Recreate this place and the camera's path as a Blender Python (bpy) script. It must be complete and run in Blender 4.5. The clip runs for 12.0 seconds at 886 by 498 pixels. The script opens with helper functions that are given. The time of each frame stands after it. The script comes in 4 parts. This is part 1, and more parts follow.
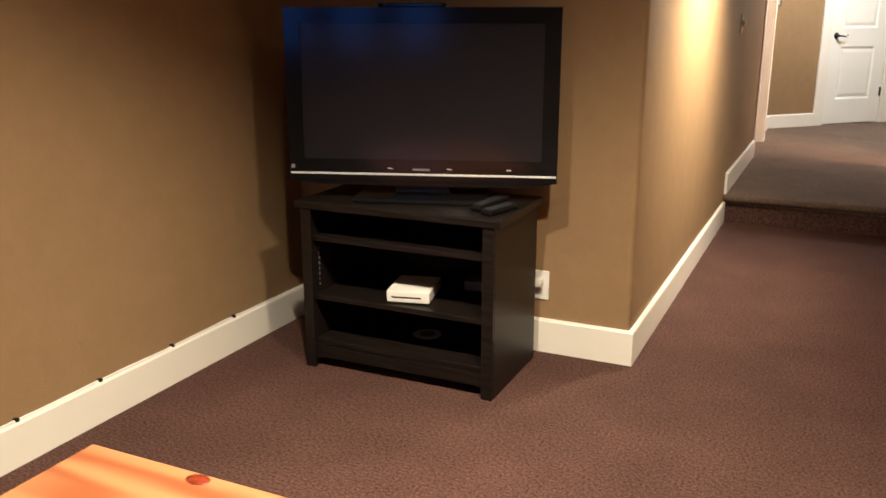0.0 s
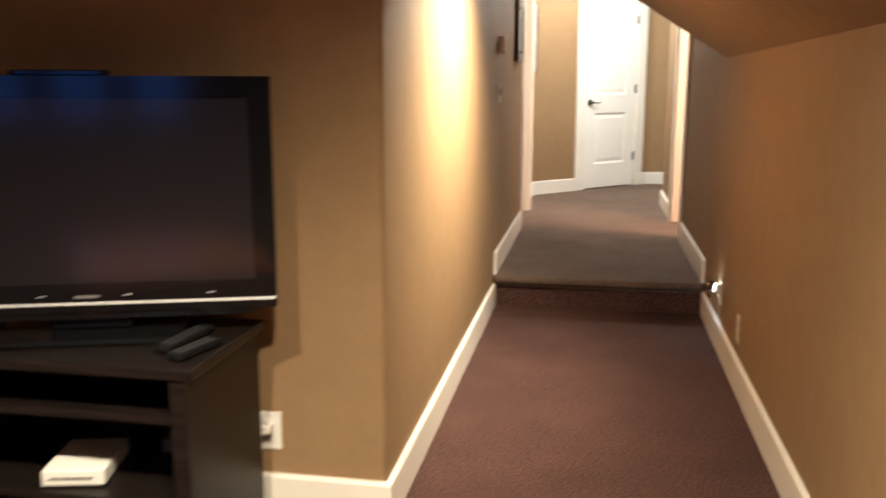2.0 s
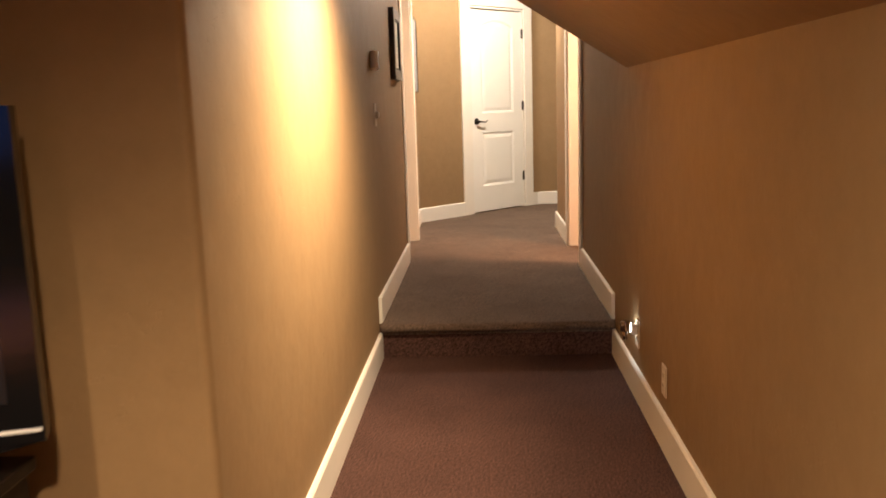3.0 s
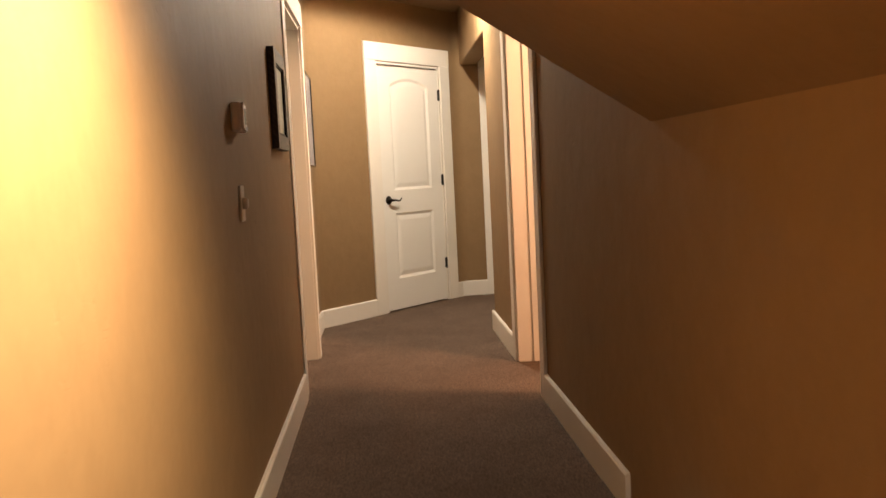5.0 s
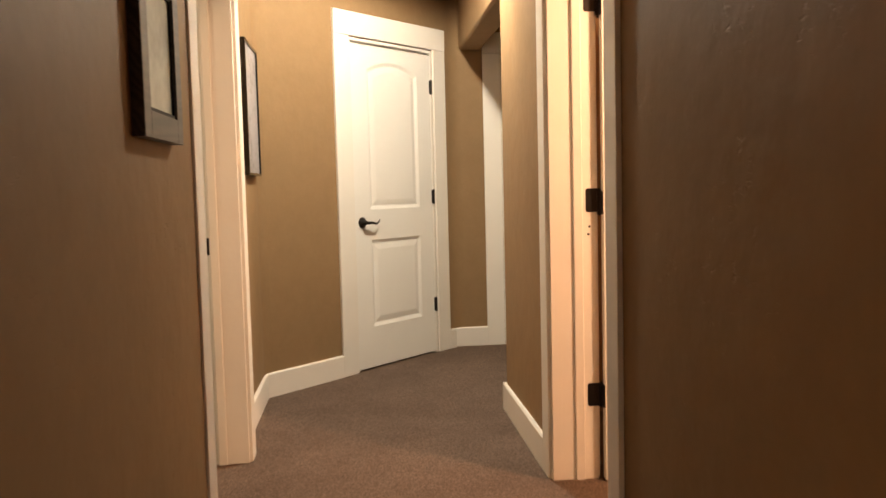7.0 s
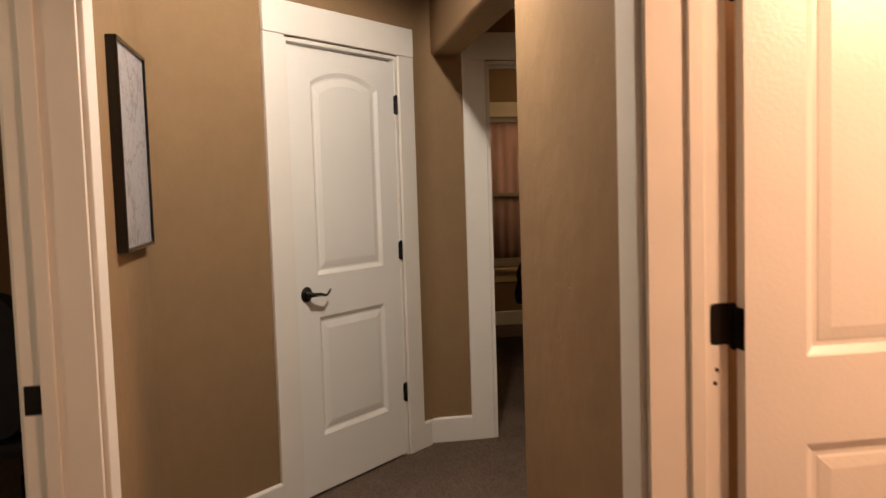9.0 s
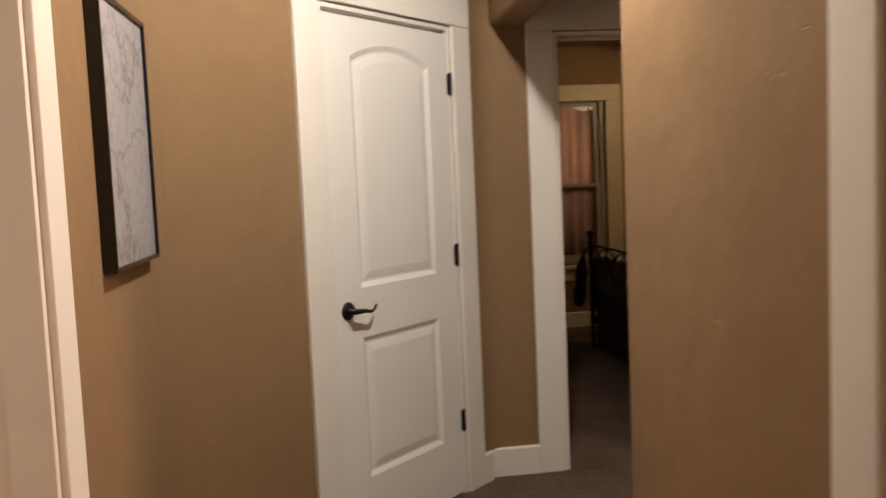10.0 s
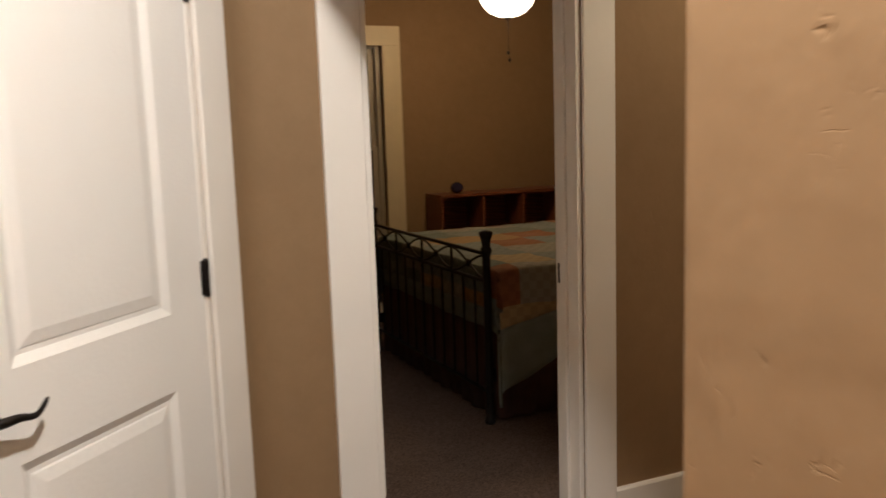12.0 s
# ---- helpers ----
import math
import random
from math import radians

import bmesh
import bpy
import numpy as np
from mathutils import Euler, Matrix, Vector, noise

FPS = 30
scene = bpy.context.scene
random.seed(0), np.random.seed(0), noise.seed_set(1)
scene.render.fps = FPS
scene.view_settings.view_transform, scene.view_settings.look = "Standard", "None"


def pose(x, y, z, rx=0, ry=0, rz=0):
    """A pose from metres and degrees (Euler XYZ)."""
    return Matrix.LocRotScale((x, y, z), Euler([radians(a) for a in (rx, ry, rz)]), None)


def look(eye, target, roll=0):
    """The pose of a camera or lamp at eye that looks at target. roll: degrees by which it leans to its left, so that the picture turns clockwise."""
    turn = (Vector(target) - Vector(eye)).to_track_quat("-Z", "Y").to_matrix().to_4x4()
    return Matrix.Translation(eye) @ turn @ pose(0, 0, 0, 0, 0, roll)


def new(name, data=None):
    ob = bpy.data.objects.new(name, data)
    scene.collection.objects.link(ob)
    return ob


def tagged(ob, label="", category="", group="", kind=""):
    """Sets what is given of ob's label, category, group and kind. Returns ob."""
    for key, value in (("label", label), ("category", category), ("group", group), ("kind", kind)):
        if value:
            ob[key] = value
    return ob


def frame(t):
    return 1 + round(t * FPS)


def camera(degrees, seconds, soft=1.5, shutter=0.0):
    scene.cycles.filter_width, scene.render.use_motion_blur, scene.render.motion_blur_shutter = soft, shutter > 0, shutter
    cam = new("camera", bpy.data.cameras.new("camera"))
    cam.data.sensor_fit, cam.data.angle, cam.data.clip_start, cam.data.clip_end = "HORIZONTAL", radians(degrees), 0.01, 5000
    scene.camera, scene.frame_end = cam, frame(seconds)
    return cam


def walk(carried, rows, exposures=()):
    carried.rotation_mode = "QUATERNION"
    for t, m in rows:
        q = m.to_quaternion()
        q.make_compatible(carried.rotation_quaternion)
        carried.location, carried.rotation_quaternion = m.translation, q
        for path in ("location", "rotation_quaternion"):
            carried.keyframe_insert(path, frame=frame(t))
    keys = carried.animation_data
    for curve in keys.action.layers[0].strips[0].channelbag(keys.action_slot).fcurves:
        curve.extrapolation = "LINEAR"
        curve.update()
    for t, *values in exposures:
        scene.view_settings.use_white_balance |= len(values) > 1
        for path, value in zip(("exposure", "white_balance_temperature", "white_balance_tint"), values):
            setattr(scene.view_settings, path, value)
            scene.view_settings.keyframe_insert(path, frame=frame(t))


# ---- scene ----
cam = camera(55.2, 12.0, shutter=0.5)
PATH = [
    (0, (0.303, 0.689, 1.254), (-0.513, 2.439, 0.735), 0.0),
    (0.5, (0.305, 0.82, 1.218), (-0.491, 2.57, 0.666), -0.3),
    (1, (0.333, 0.957, 1.228), (-0.461, 2.707, 0.673), -0.4),
    (1.5, (0.299, 1.15, 1.248), (-0.333, 2.988, 0.776), 0.1),
    (2, (0.244, 1.44, 1.277), (-0.102, 3.373, 0.899), 0.1),
    (2.5, (0.257, 1.765, 1.261), (0.072, 3.724, 0.907), -1.3),
    (3, (0.226, 2.091, 1.277), (0.127, 4.061, 0.943), -1.8),
    (3.5, (0.138, 2.461, 1.295), (0.173, 4.438, 0.994), -1.7),
    (3.7, (0.132, 2.607, 1.309), (0.21, 4.585, 1.021), -2.3),
    (5.5, (0.142, 4.166, 1.304), (0.281, 6.155, 1.151), -2.7),
    (6, (0.18, 4.626, 1.32), (0.315, 6.616, 1.172), -1.8),
    (6.5, (0.171, 5.045, 1.312), (0.332, 7.033, 1.158), -1.5),
    (8.3, (0.181, 6.485, 1.391), (0.508, 8.455, 1.27), -2.3),
    (8.5, (0.167, 6.65, 1.416), (0.521, 8.614, 1.288), -2.5),
    (9, (0.161, 6.897, 1.56), (0.489, 8.865, 1.417), -1.8),
    (9.5, (0.118, 7.253, 1.596), (0.462, 9.218, 1.451), -1.7),
    (10, (0.153, 7.548, 1.575), (0.395, 9.526, 1.415), -2.5),
    (10.5, (0.198, 7.932, 1.584), (0.281, 9.922, 1.407), -2.1),
    (11, (0.195, 8.245, 1.583), (0.485, 10.214, 1.386), -2.0),
    (11.5, (0.268, 8.592, 1.61), (0.865, 10.487, 1.38), -2.0),
    (12, (0.342, 8.992, 1.608), (1.15, 10.801, 1.328), -1.9),
]
EXPOSURES = [(0.0, 1.04, 5600, 5), (0.6, 0.95, 5600, 5), (1.5, 1.08, 5500, 3), (2.0, 1.25, 5600, 4), (2.5, 1.03, 6200, 7), (3.0, 0.9, 6900, 13), (3.7, 0.76, 7350, 16), (5.5, 0.18, 7100, 12), (6.0, 0.4, 6950, 11), (6.5, 0.44, 7000, 9),
             (8.5, -0.1, 6700, 13), (9.5, -0.56, 6350, 15), (10.0, -0.3, 6250, 13), (10.5, -0.1, 6150, 12), (11.0, 0.08, 6050, 11), (11.5, 0.0, 6000, 13), (12.0, 0.32, 5950, 13)]
walk(cam, [(t, look(eye, target, roll)) for t, eye, target, roll in PATH], EXPOSURES)

# ---------- world and light ----------
world = bpy.data.worlds.new("world")
scene.world = world
world.use_nodes = True
sky = world.node_tree.nodes.new("ShaderNodeTexSky")
sky.sky_type, sky.sun_disc, sky.sun_elevation, sky.sun_rotation = "NISHITA", False, radians(-3), radians(180)
world.node_tree.links.new(sky.outputs[0], world.node_tree.nodes["Background"].inputs[0])
world.node_tree.nodes["Background"].inputs[1].default_value = 0.1


def lamp(name, kind, at, watts, colour, size=0.05, aim=None, cone=120, blend=0.6):
    data = bpy.data.lights.new(name, kind)
    data.energy, data.color = watts, colour
    if kind == "SPOT":
        data.shadow_soft_size, data.spot_size, data.spot_blend = size, radians(cone), blend
    elif kind == "AREA":
        data.shape, data.size = "DISK", size
    else:
        data.shadow_soft_size = size
    ob = new(name, data)
    ob.matrix_world = look(at, aim or (at[0], at[1] + 0.001, at[2] - 1))
    return tagged(ob, kind="structure")


WARM, HALL, ROSE = (1.0, 0.77, 0.50), (1.0, 0.905, 0.765), (1.0, 0.60, 0.36)
SLOPE = 0.64                       # rise of the sloped ceiling per metre towards the hall's open side
KNEE = 1.418                       # height at which it leaves the knee wall


def slope_z(x):
    return KNEE + SLOPE * (0.877 - x)


# plan
ZU = 0.18                          # upper floor
XL, XR, XLU = -0.325, 0.877, -0.385
XTV, YTV = -1.77, 3.69
YSTEP = 6.30
YEND = 6.00                        # where the sloped ceiling stops
CEIL, FLAT = 2.73, 2.30
YB, YBACK = 11.39, 15.10           # bedroom's hall-side wall face and far wall
YCORN = 9.64

can_x = 0.28
CANS = [(-0.52, 2.0, 195), (-1.35, 1.95, 6), (-0.6, -0.7, 75)]   # recessed lights in the flat ceiling
SLOPE_CANS = [(can_x, 4.84, 165, 132, 0.82), (0.08, 2.20, 122, 164, -0.12)]   # and in the sloped one
for cx, cy, watts, cone, lean in SLOPE_CANS:
    z = slope_z(cx) - 0.025
    lamp("lamp_sloped", "SPOT", (cx - 0.016, cy, z), watts, WARM, 0.035, (cx - 0.016 - lean, cy, z - 0.84), cone, 1.0)
for cx, cy, watts in CANS:
    lamp("lamp_recessed", "SPOT", (cx, cy, FLAT - 0.02), watts, WARM, 0.035, None, 116, 1.0)
HALL_CAN = (0.62, 9.55)
lamp("lamp_upper_hall", "SPOT", (*HALL_CAN, CEIL - 0.02), 160, HALL, 0.05, None, 174, 0.2)
# unseen light, added only to brighten the passage and the bedroom casing
PASSAGE_FILL = (2.75, 10.55)
lamp("lamp_passage_fill", "SPOT", (*PASSAGE_FILL, CEIL - 0.02), 50, (1.0, 0.80, 0.52), 0.05, None, 160, 0.6)
lamp("lamp_side_room", "POINT", (2.05, 7.50, 2.30), 165, ROSE, 0.10)
lamp("lamp_study", "POINT", (-2.1, 8.0, 2.3), 40, WARM, 0.12)
lamp("lamp_bedroom", "POINT", (2.92, 13.68, 2.36), 20, (1.0, 0.64, 0.30), 0.06)
lamp("lamp_night_light", "POINT", (XR - 0.022, 5.69, 0.30), 0.35, (0.80, 0.95, 1.0), 0.012)

# ---------- materials ----------
def material(name, colour, rough=0.6, metal=0.0, vary=0.12, scale=8.0, bump=0.0, bump_scale=60.0, fine=None, coat=0.0, spec=0.5):
    m = bpy.data.materials.new(name)
    m.use_nodes = True
    nt = m.node_tree
    bsdf = nt.nodes["Principled BSDF"]
    bsdf.inputs["Roughness"].default_value = rough
    bsdf.inputs["Metallic"].default_value = metal
    bsdf.inputs["Coat Weight"].default_value = coat
    bsdf.inputs["Specular IOR Level"].default_value = spec
    tc = nt.nodes.new("ShaderNodeTexCoord")
    n1 = nt.nodes.new("ShaderNodeTexNoise")
    n1.inputs["Scale"].default_value, n1.inputs["Detail"].default_value = scale, 5
    nt.links.new(tc.outputs["Object"], n1.inputs["Vector"])
    ramp = nt.nodes.new("ShaderNodeValToRGB")
    ramp.color_ramp.elements[0].position, ramp.color_ramp.elements[1].position = 0.3, 0.7
    ramp.color_ramp.elements[0].color = (*[c * (1 - vary) for c in colour], 1)
    ramp.color_ramp.elements[1].color = (*[min(1, c * (1 + vary)) for c in colour], 1)
    nt.links.new(n1.outputs["Fac"], ramp.inputs["Fac"])
    last = ramp.outputs["Color"]
    if fine:
        n2 = nt.nodes.new("ShaderNodeTexNoise")
        n2.inputs["Scale"].default_value, n2.inputs["Detail"].default_value, n2.inputs["Roughness"].default_value = fine[0], 4, 0.75
        nt.links.new(tc.outputs["Object"], n2.inputs["Vector"])
        r2 = nt.nodes.new("ShaderNodeValToRGB")
        r2.color_ramp.elements[0].position, r2.color_ramp.elements[1].position = 0.35, 0.65
        r2.color_ramp.elements[0].color, r2.color_ramp.elements[1].color = (1 - fine[1],) * 3 + (1,), (1 + fine[1],) * 3 + (1,)
        nt.links.new(n2.outputs["Fac"], r2.inputs["Fac"])
        mul = nt.nodes.new("ShaderNodeMix")
        mul.data_type, mul.blend_type = "RGBA", "MULTIPLY"
        mul.inputs["Factor"].default_value = 1
        nt.links.new(last, mul.inputs["A"])
        nt.links.new(r2.outputs["Color"], mul.inputs["B"])
        last = mul.outputs["Result"]
    nt.links.new(last, bsdf.inputs["Base Color"])
    if bump:
        n3 = nt.nodes.new("ShaderNodeTexNoise")
        n3.inputs["Scale"].default_value, n3.inputs["Detail"].default_value = bump_scale, 4
        nt.links.new(tc.outputs["Object"], n3.inputs["Vector"])
        b = nt.nodes.new("ShaderNodeBump")
        b.inputs["Strength"].default_value, b.inputs["Distance"].default_value = bump, 0.01
        nt.links.new(n3.outputs["Fac"], b.inputs["Height"])
        nt.links.new(b.outputs["Normal"], bsdf.inputs["Normal"])
    return m


def plaster(name, colour):
    """Hand-trowelled wall paint: broad swells, smooth skips and a few short torn ridges."""
    m = material(name, colour, 0.62, vary=0.05, scale=1.6, fine=(11, 0.04), spec=0.13)
    nt = m.node_tree
    bsdf = nt.nodes["Principled BSDF"]
    tc = next(n for n in nt.nodes if n.type == "TEX_COORD")
    swell = nt.nodes.new("ShaderNodeTexNoise")
    swell.inputs["Scale"].default_value, swell.inputs["Detail"].default_value = 7, 3
    warp = nt.nodes.new("ShaderNodeTexNoise")
    warp.inputs["Scale"].default_value, warp.inputs["Detail"].default_value = 9, 2
    vor = nt.nodes.new("ShaderNodeTexVoronoi")
    vor.feature = "DISTANCE_TO_EDGE"
    vor.inputs["Scale"].default_value = 30.0
    mixv = nt.nodes.new("ShaderNodeMix")
    mixv.data_type = "RGBA"
    mixv.inputs["Factor"].default_value = 0.22
    nt.links.new(tc.outputs["Object"], mixv.inputs["A"])
    nt.links.new(warp.outputs["Color"], mixv.inputs["B"])
    nt.links.new(mixv.outputs["Result"], vor.inputs["Vector"])
    edge = nt.nodes.new("ShaderNodeMapRange")
    edge.inputs["From Max"].default_value = 0.05
    edge.inputs["To Min"].default_value, edge.inputs["To Max"].default_value = 1, 0
    nt.links.new(vor.outputs["Distance"], edge.inputs["Value"])
    spot = nt.nodes.new("ShaderNodeTexNoise")
    spot.inputs["Scale"].default_value, spot.inputs["Detail"].default_value = 27, 2
    gate = nt.nodes.new("ShaderNodeMapRange")
    gate.inputs["From Min"].default_value, gate.inputs["From Max"].default_value = 0.57, 0.66
    patch = nt.nodes.new("ShaderNodeTexNoise")
    patch.inputs["Scale"].default_value, patch.inputs["Detail"].default_value = 3.2, 2
    where = nt.nodes.new("ShaderNodeMapRange")
    where.inputs["From Min"].default_value, where.inputs["From Max"].default_value = 0.53, 0.62
    nt.links.new(patch.outputs["Fac"], where.inputs["Value"])
    for n in (swell, warp, spot, patch):
        nt.links.new(tc.outputs["Object"], n.inputs["Vector"])
    nt.links.new(spot.outputs["Fac"], gate.inputs["Value"])
    torn = nt.nodes.new("ShaderNodeMath")
    torn.operation = "MULTIPLY"
    nt.links.new(edge.outputs["Result"], torn.inputs[0])
    both = nt.nodes.new("ShaderNodeMath")
    both.operation = "MULTIPLY"
    nt.links.new(gate.outputs["Result"], both.inputs[0])
    nt.links.new(where.outputs["Result"], both.inputs[1])
    nt.links.new(both.outputs[0], torn.inputs[1])
    total = nt.nodes.new("ShaderNodeMath")
    total.operation = "MULTIPLY_ADD"
    total.inputs[1].default_value = -0.22
    nt.links.new(torn.outputs[0], total.inputs[0])
    nt.links.new(swell.outputs["Fac"], total.inputs[2])
    b = nt.nodes.new("ShaderNodeBump")
    b.inputs["Strength"].default_value, b.inputs["Distance"].default_value = 0.5, 0.010
    nt.links.new(total.outputs[0], b.inputs["Height"])
    nt.links.new(b.outputs["Normal"], bsdf.inputs["Normal"])
    return m


def emitter(name, colour, strength):
    m = bpy.data.materials.new(name)
    m.use_nodes = True
    bsdf = m.node_tree.nodes["Principled BSDF"]
    bsdf.inputs["Base Color"].default_value = (*colour, 1)
    bsdf.inputs["Emission Color"].default_value = (*colour, 1)
    bsdf.inputs["Emission Strength"].default_value = strength
    return m


def wood(name, dark, light, rough=0.4, stretch=(1, 14, 14), scale=1.6, coat=0.0, ring=9.0):
    m = material(name, light, rough, vary=0.06, scale=6, coat=coat)
    nt = m.node_tree
    bsdf = nt.nodes["Principled BSDF"]
    tc = next(n for n in nt.nodes if n.type == "TEX_COORD")
    mp = nt.nodes.new("ShaderNodeMapping")
    mp.inputs["Scale"].default_value = stretch
    nt.links.new(tc.outputs["Object"], mp.inputs["Vector"])
    wv = nt.nodes.new("ShaderNodeTexWave")
    wv.wave_type, wv.bands_direction = "BANDS", "DIAGONAL"
    wv.inputs["Scale"].default_value, wv.inputs["Distortion"].default_value, wv.inputs["Detail"].default_value = scale, ring, 3
    nt.links.new(mp.outputs["Vector"], wv.inputs["Vector"])
    ramp = nt.nodes.new("ShaderNodeValToRGB")
    ramp.color_ramp.elements[0].color, ramp.color_ramp.elements[1].color = (*dark, 1), (*light, 1)
    nt.links.new(wv.outputs["Fac"], ramp.inputs["Fac"])
    nt.links.new(ramp.outputs["Color"], bsdf.inputs["Base Color"])
    return m


M_WALL = plaster("wall_paint", (0.285, 0.184, 0.098))
M_CEIL = plaster("ceiling_paint", (0.28, 0.180, 0.097))
M_CARPET = material("carpet_plum", (0.079, 0.041, 0.034), 0.95, vary=0.13, scale=3, bump=0.55, bump_scale=230, fine=(115, 0.68), spec=0.1)
M_CARPET_UP = material("carpet_taupe", (0.134, 0.094, 0.073), 0.95, vary=0.14, scale=3, bump=0.5, bump_scale=230, fine=(115, 0.5), spec=0.1)
M_TRIM = material("trim_paint", (0.84, 0.80, 0.73), 0.38, vary=0.03, scale=3, bump=0.05, bump_scale=40)
M_DOOR = material("door_paint", (0.86, 0.84, 0.79), 0.36, vary=0.02, scale=3, bump=0.08, bump_scale=90)
M_BRONZE = material("oil_rubbed_bronze", (0.018, 0.014, 0.012), 0.42, metal=0.7, vary=0.25, scale=30)
M_BLACKWOOD = wood("espresso_veneer", (0.005, 0.0035, 0.003), (0.011, 0.007, 0.006), 0.36)
for n in M_BLACKWOOD.node_tree.nodes:
    if n.type == "BSDF_PRINCIPLED":
        n.inputs["Specular IOR Level"].default_value, n.inputs["Roughness"].default_value = 0.28, 0.42
M_GLOSSBLACK = material("gloss_black_plastic", (0.006, 0.006, 0.007), 0.12, vary=0.1, scale=10)
M_MATBLACK = material("matt_black_plastic", (0.006, 0.006, 0.007), 0.5, vary=0.2, scale=30, spec=0.12)
M_SCREEN = material("dark_screen_glass", (0.016, 0.0145, 0.018), 0.13, vary=0.05, scale=4)
M_SILVER = material("silver_strip", (0.82, 0.83, 0.86), 0.3, metal=0.25, vary=0.05)
M_WHITEPL = material("white_plastic", (0.80, 0.78, 0.74), 0.35, vary=0.03)
M_GREYPL = material("grey_plastic", (0.20, 0.19, 0.19), 0.45, vary=0.08)
M_ALMOND = material("almond_plastic", (0.62, 0.53, 0.42), 0.4, vary=0.04)
M_PINE = wood("knotty_pine", (0.27, 0.082, 0.030), (0.45, 0.185, 0.080), 0.3, stretch=(0.8, 5, 5), scale=1.1, coat=0.4)
M_KNOT = material("pine_knot", (0.16, 0.026, 0.010), 0.22, vary=0.5, scale=60)


# ---------- building helpers ----------
def link(name, bm, mat, parent=None, smooth=False):
    me = bpy.data.meshes.new(name)
    bmesh.ops.recalc_face_normals(bm, faces=bm.faces[:])
    bm.to_mesh(me)
    bm.free()
    mats = mat if isinstance(mat, (list, tuple)) else [mat]
    for m in mats:
        me.materials.append(m)
    if smooth:
        me.polygons.foreach_set("use_smooth", [True] * len(me.polygons))
    ob = new(name, me)
    ob.parent = parent
    return ob


def part(name, bm, mat, parent, label="", smooth=False):
    ob = link(name, bm, mat, parent, smooth)
    return tagged(ob, label) if label else ob


def thing(name, m, label, category, group="", kind=""):
    ob = new(name)
    ob.empty_display_size = 0.1
    ob.matrix_world = m
    return tagged(ob, label, category, group, kind)


def box(bm, x0, y0, z0, x1, y1, z1, bevel=0.0, seg=2):
    vs = [bm.verts.new((x, y, z)) for z in (z0, z1) for y in (y0, y1) for x in (x0, x1)]
    fs = [bm.faces.new([vs[i] for i in q]) for q in ((0, 2, 3, 1), (4, 5, 7, 6), (0, 1, 5, 4), (2, 6, 7, 3), (0, 4, 6, 2), (1, 3, 7, 5))]
    if bevel:
        edges = list({e for f in fs for e in f.edges})
        bmesh.ops.bevel(bm, geom=edges, offset=bevel, segments=seg, profile=0.5, affect="EDGES")
    return bm


def boxes(*rows, bevel=0.0):
    bm = bmesh.new()
    for r in rows:
        box(bm, *r, bevel=bevel)
    return bm


def lathe(bm, profile, steps=24, axis="Z", at=(0, 0, 0)):
    """Turns (radius, height) pairs round an axis through at."""
    rings = []
    for r, h in profile:
        ring = []
        for i in range(steps):
            a = 2 * math.pi * i / steps
            p = (r * math.cos(a), r * math.sin(a), h)
            p = {"Z": p, "Y": (p[0], p[2], p[1]), "X": (p[2], p[0], p[1])}[axis]
            ring.append(bm.verts.new((p[0] + at[0], p[1] + at[1], p[2] + at[2])))
        rings.append(ring)
    for a, b in zip(rings, rings[1:]):
        for i in range(steps):
            j = (i + 1) % steps
            bm.faces.new((a[i], a[j], b[j], b[i]))
    bm.faces.new(rings[0][::-1])
    bm.faces.new(rings[-1])
    return bm


def tube(bm, pts, radius, steps=8, taper=None):
    """A round bar along a line of points."""
    pts = [Vector(p) for p in pts]
    rings = []
    for i, p in enumerate(pts):
        d = (pts[min(i + 1, len(pts) - 1)] - pts[max(i - 1, 0)]).normalized()
        side = d.cross(Vector((0, 0, 1)))
        if side.length < 1e-3:
            side = d.cross(Vector((0, 1, 0)))
        side.normalize()
        up = side.cross(d)
        r = radius if taper is None else radius * taper(i / (len(pts) - 1))
        rings.append([bm.verts.new(p + r * (math.cos(2 * math.pi * k / steps) * side + math.sin(2 * math.pi * k / steps) * up)) for k in range(steps)])
    for a, b in zip(rings, rings[1:]):
        for k in range(steps):
            j = (k + 1) % steps
            bm.faces.new((a[k], a[j], b[j], b[k]))
    bm.faces.new(rings[0][::-1])
    bm.faces.new(rings[-1])
    return bm


def prism(bm, outline, depth, axis="Y", at=0.0):
    """An outline in the plane across axis, given thickness along it."""
    def put(a, b, d):
        return {"Y": (a, d, b), "X": (d, a, b), "Z": (a, b, d)}[axis]
    lo = [bm.verts.new(put(a, b, at)) for a, b in outline]
    hi = [bm.verts.new(put(a, b, at + depth)) for a, b in outline]
    bm.faces.new(lo[::-1])
    bm.faces.new(hi)
    n = len(outline)
    for i in range(n):
        j = (i + 1) % n
        bm.faces.new((lo[i], lo[j], hi[j], hi[i]))
    return bm


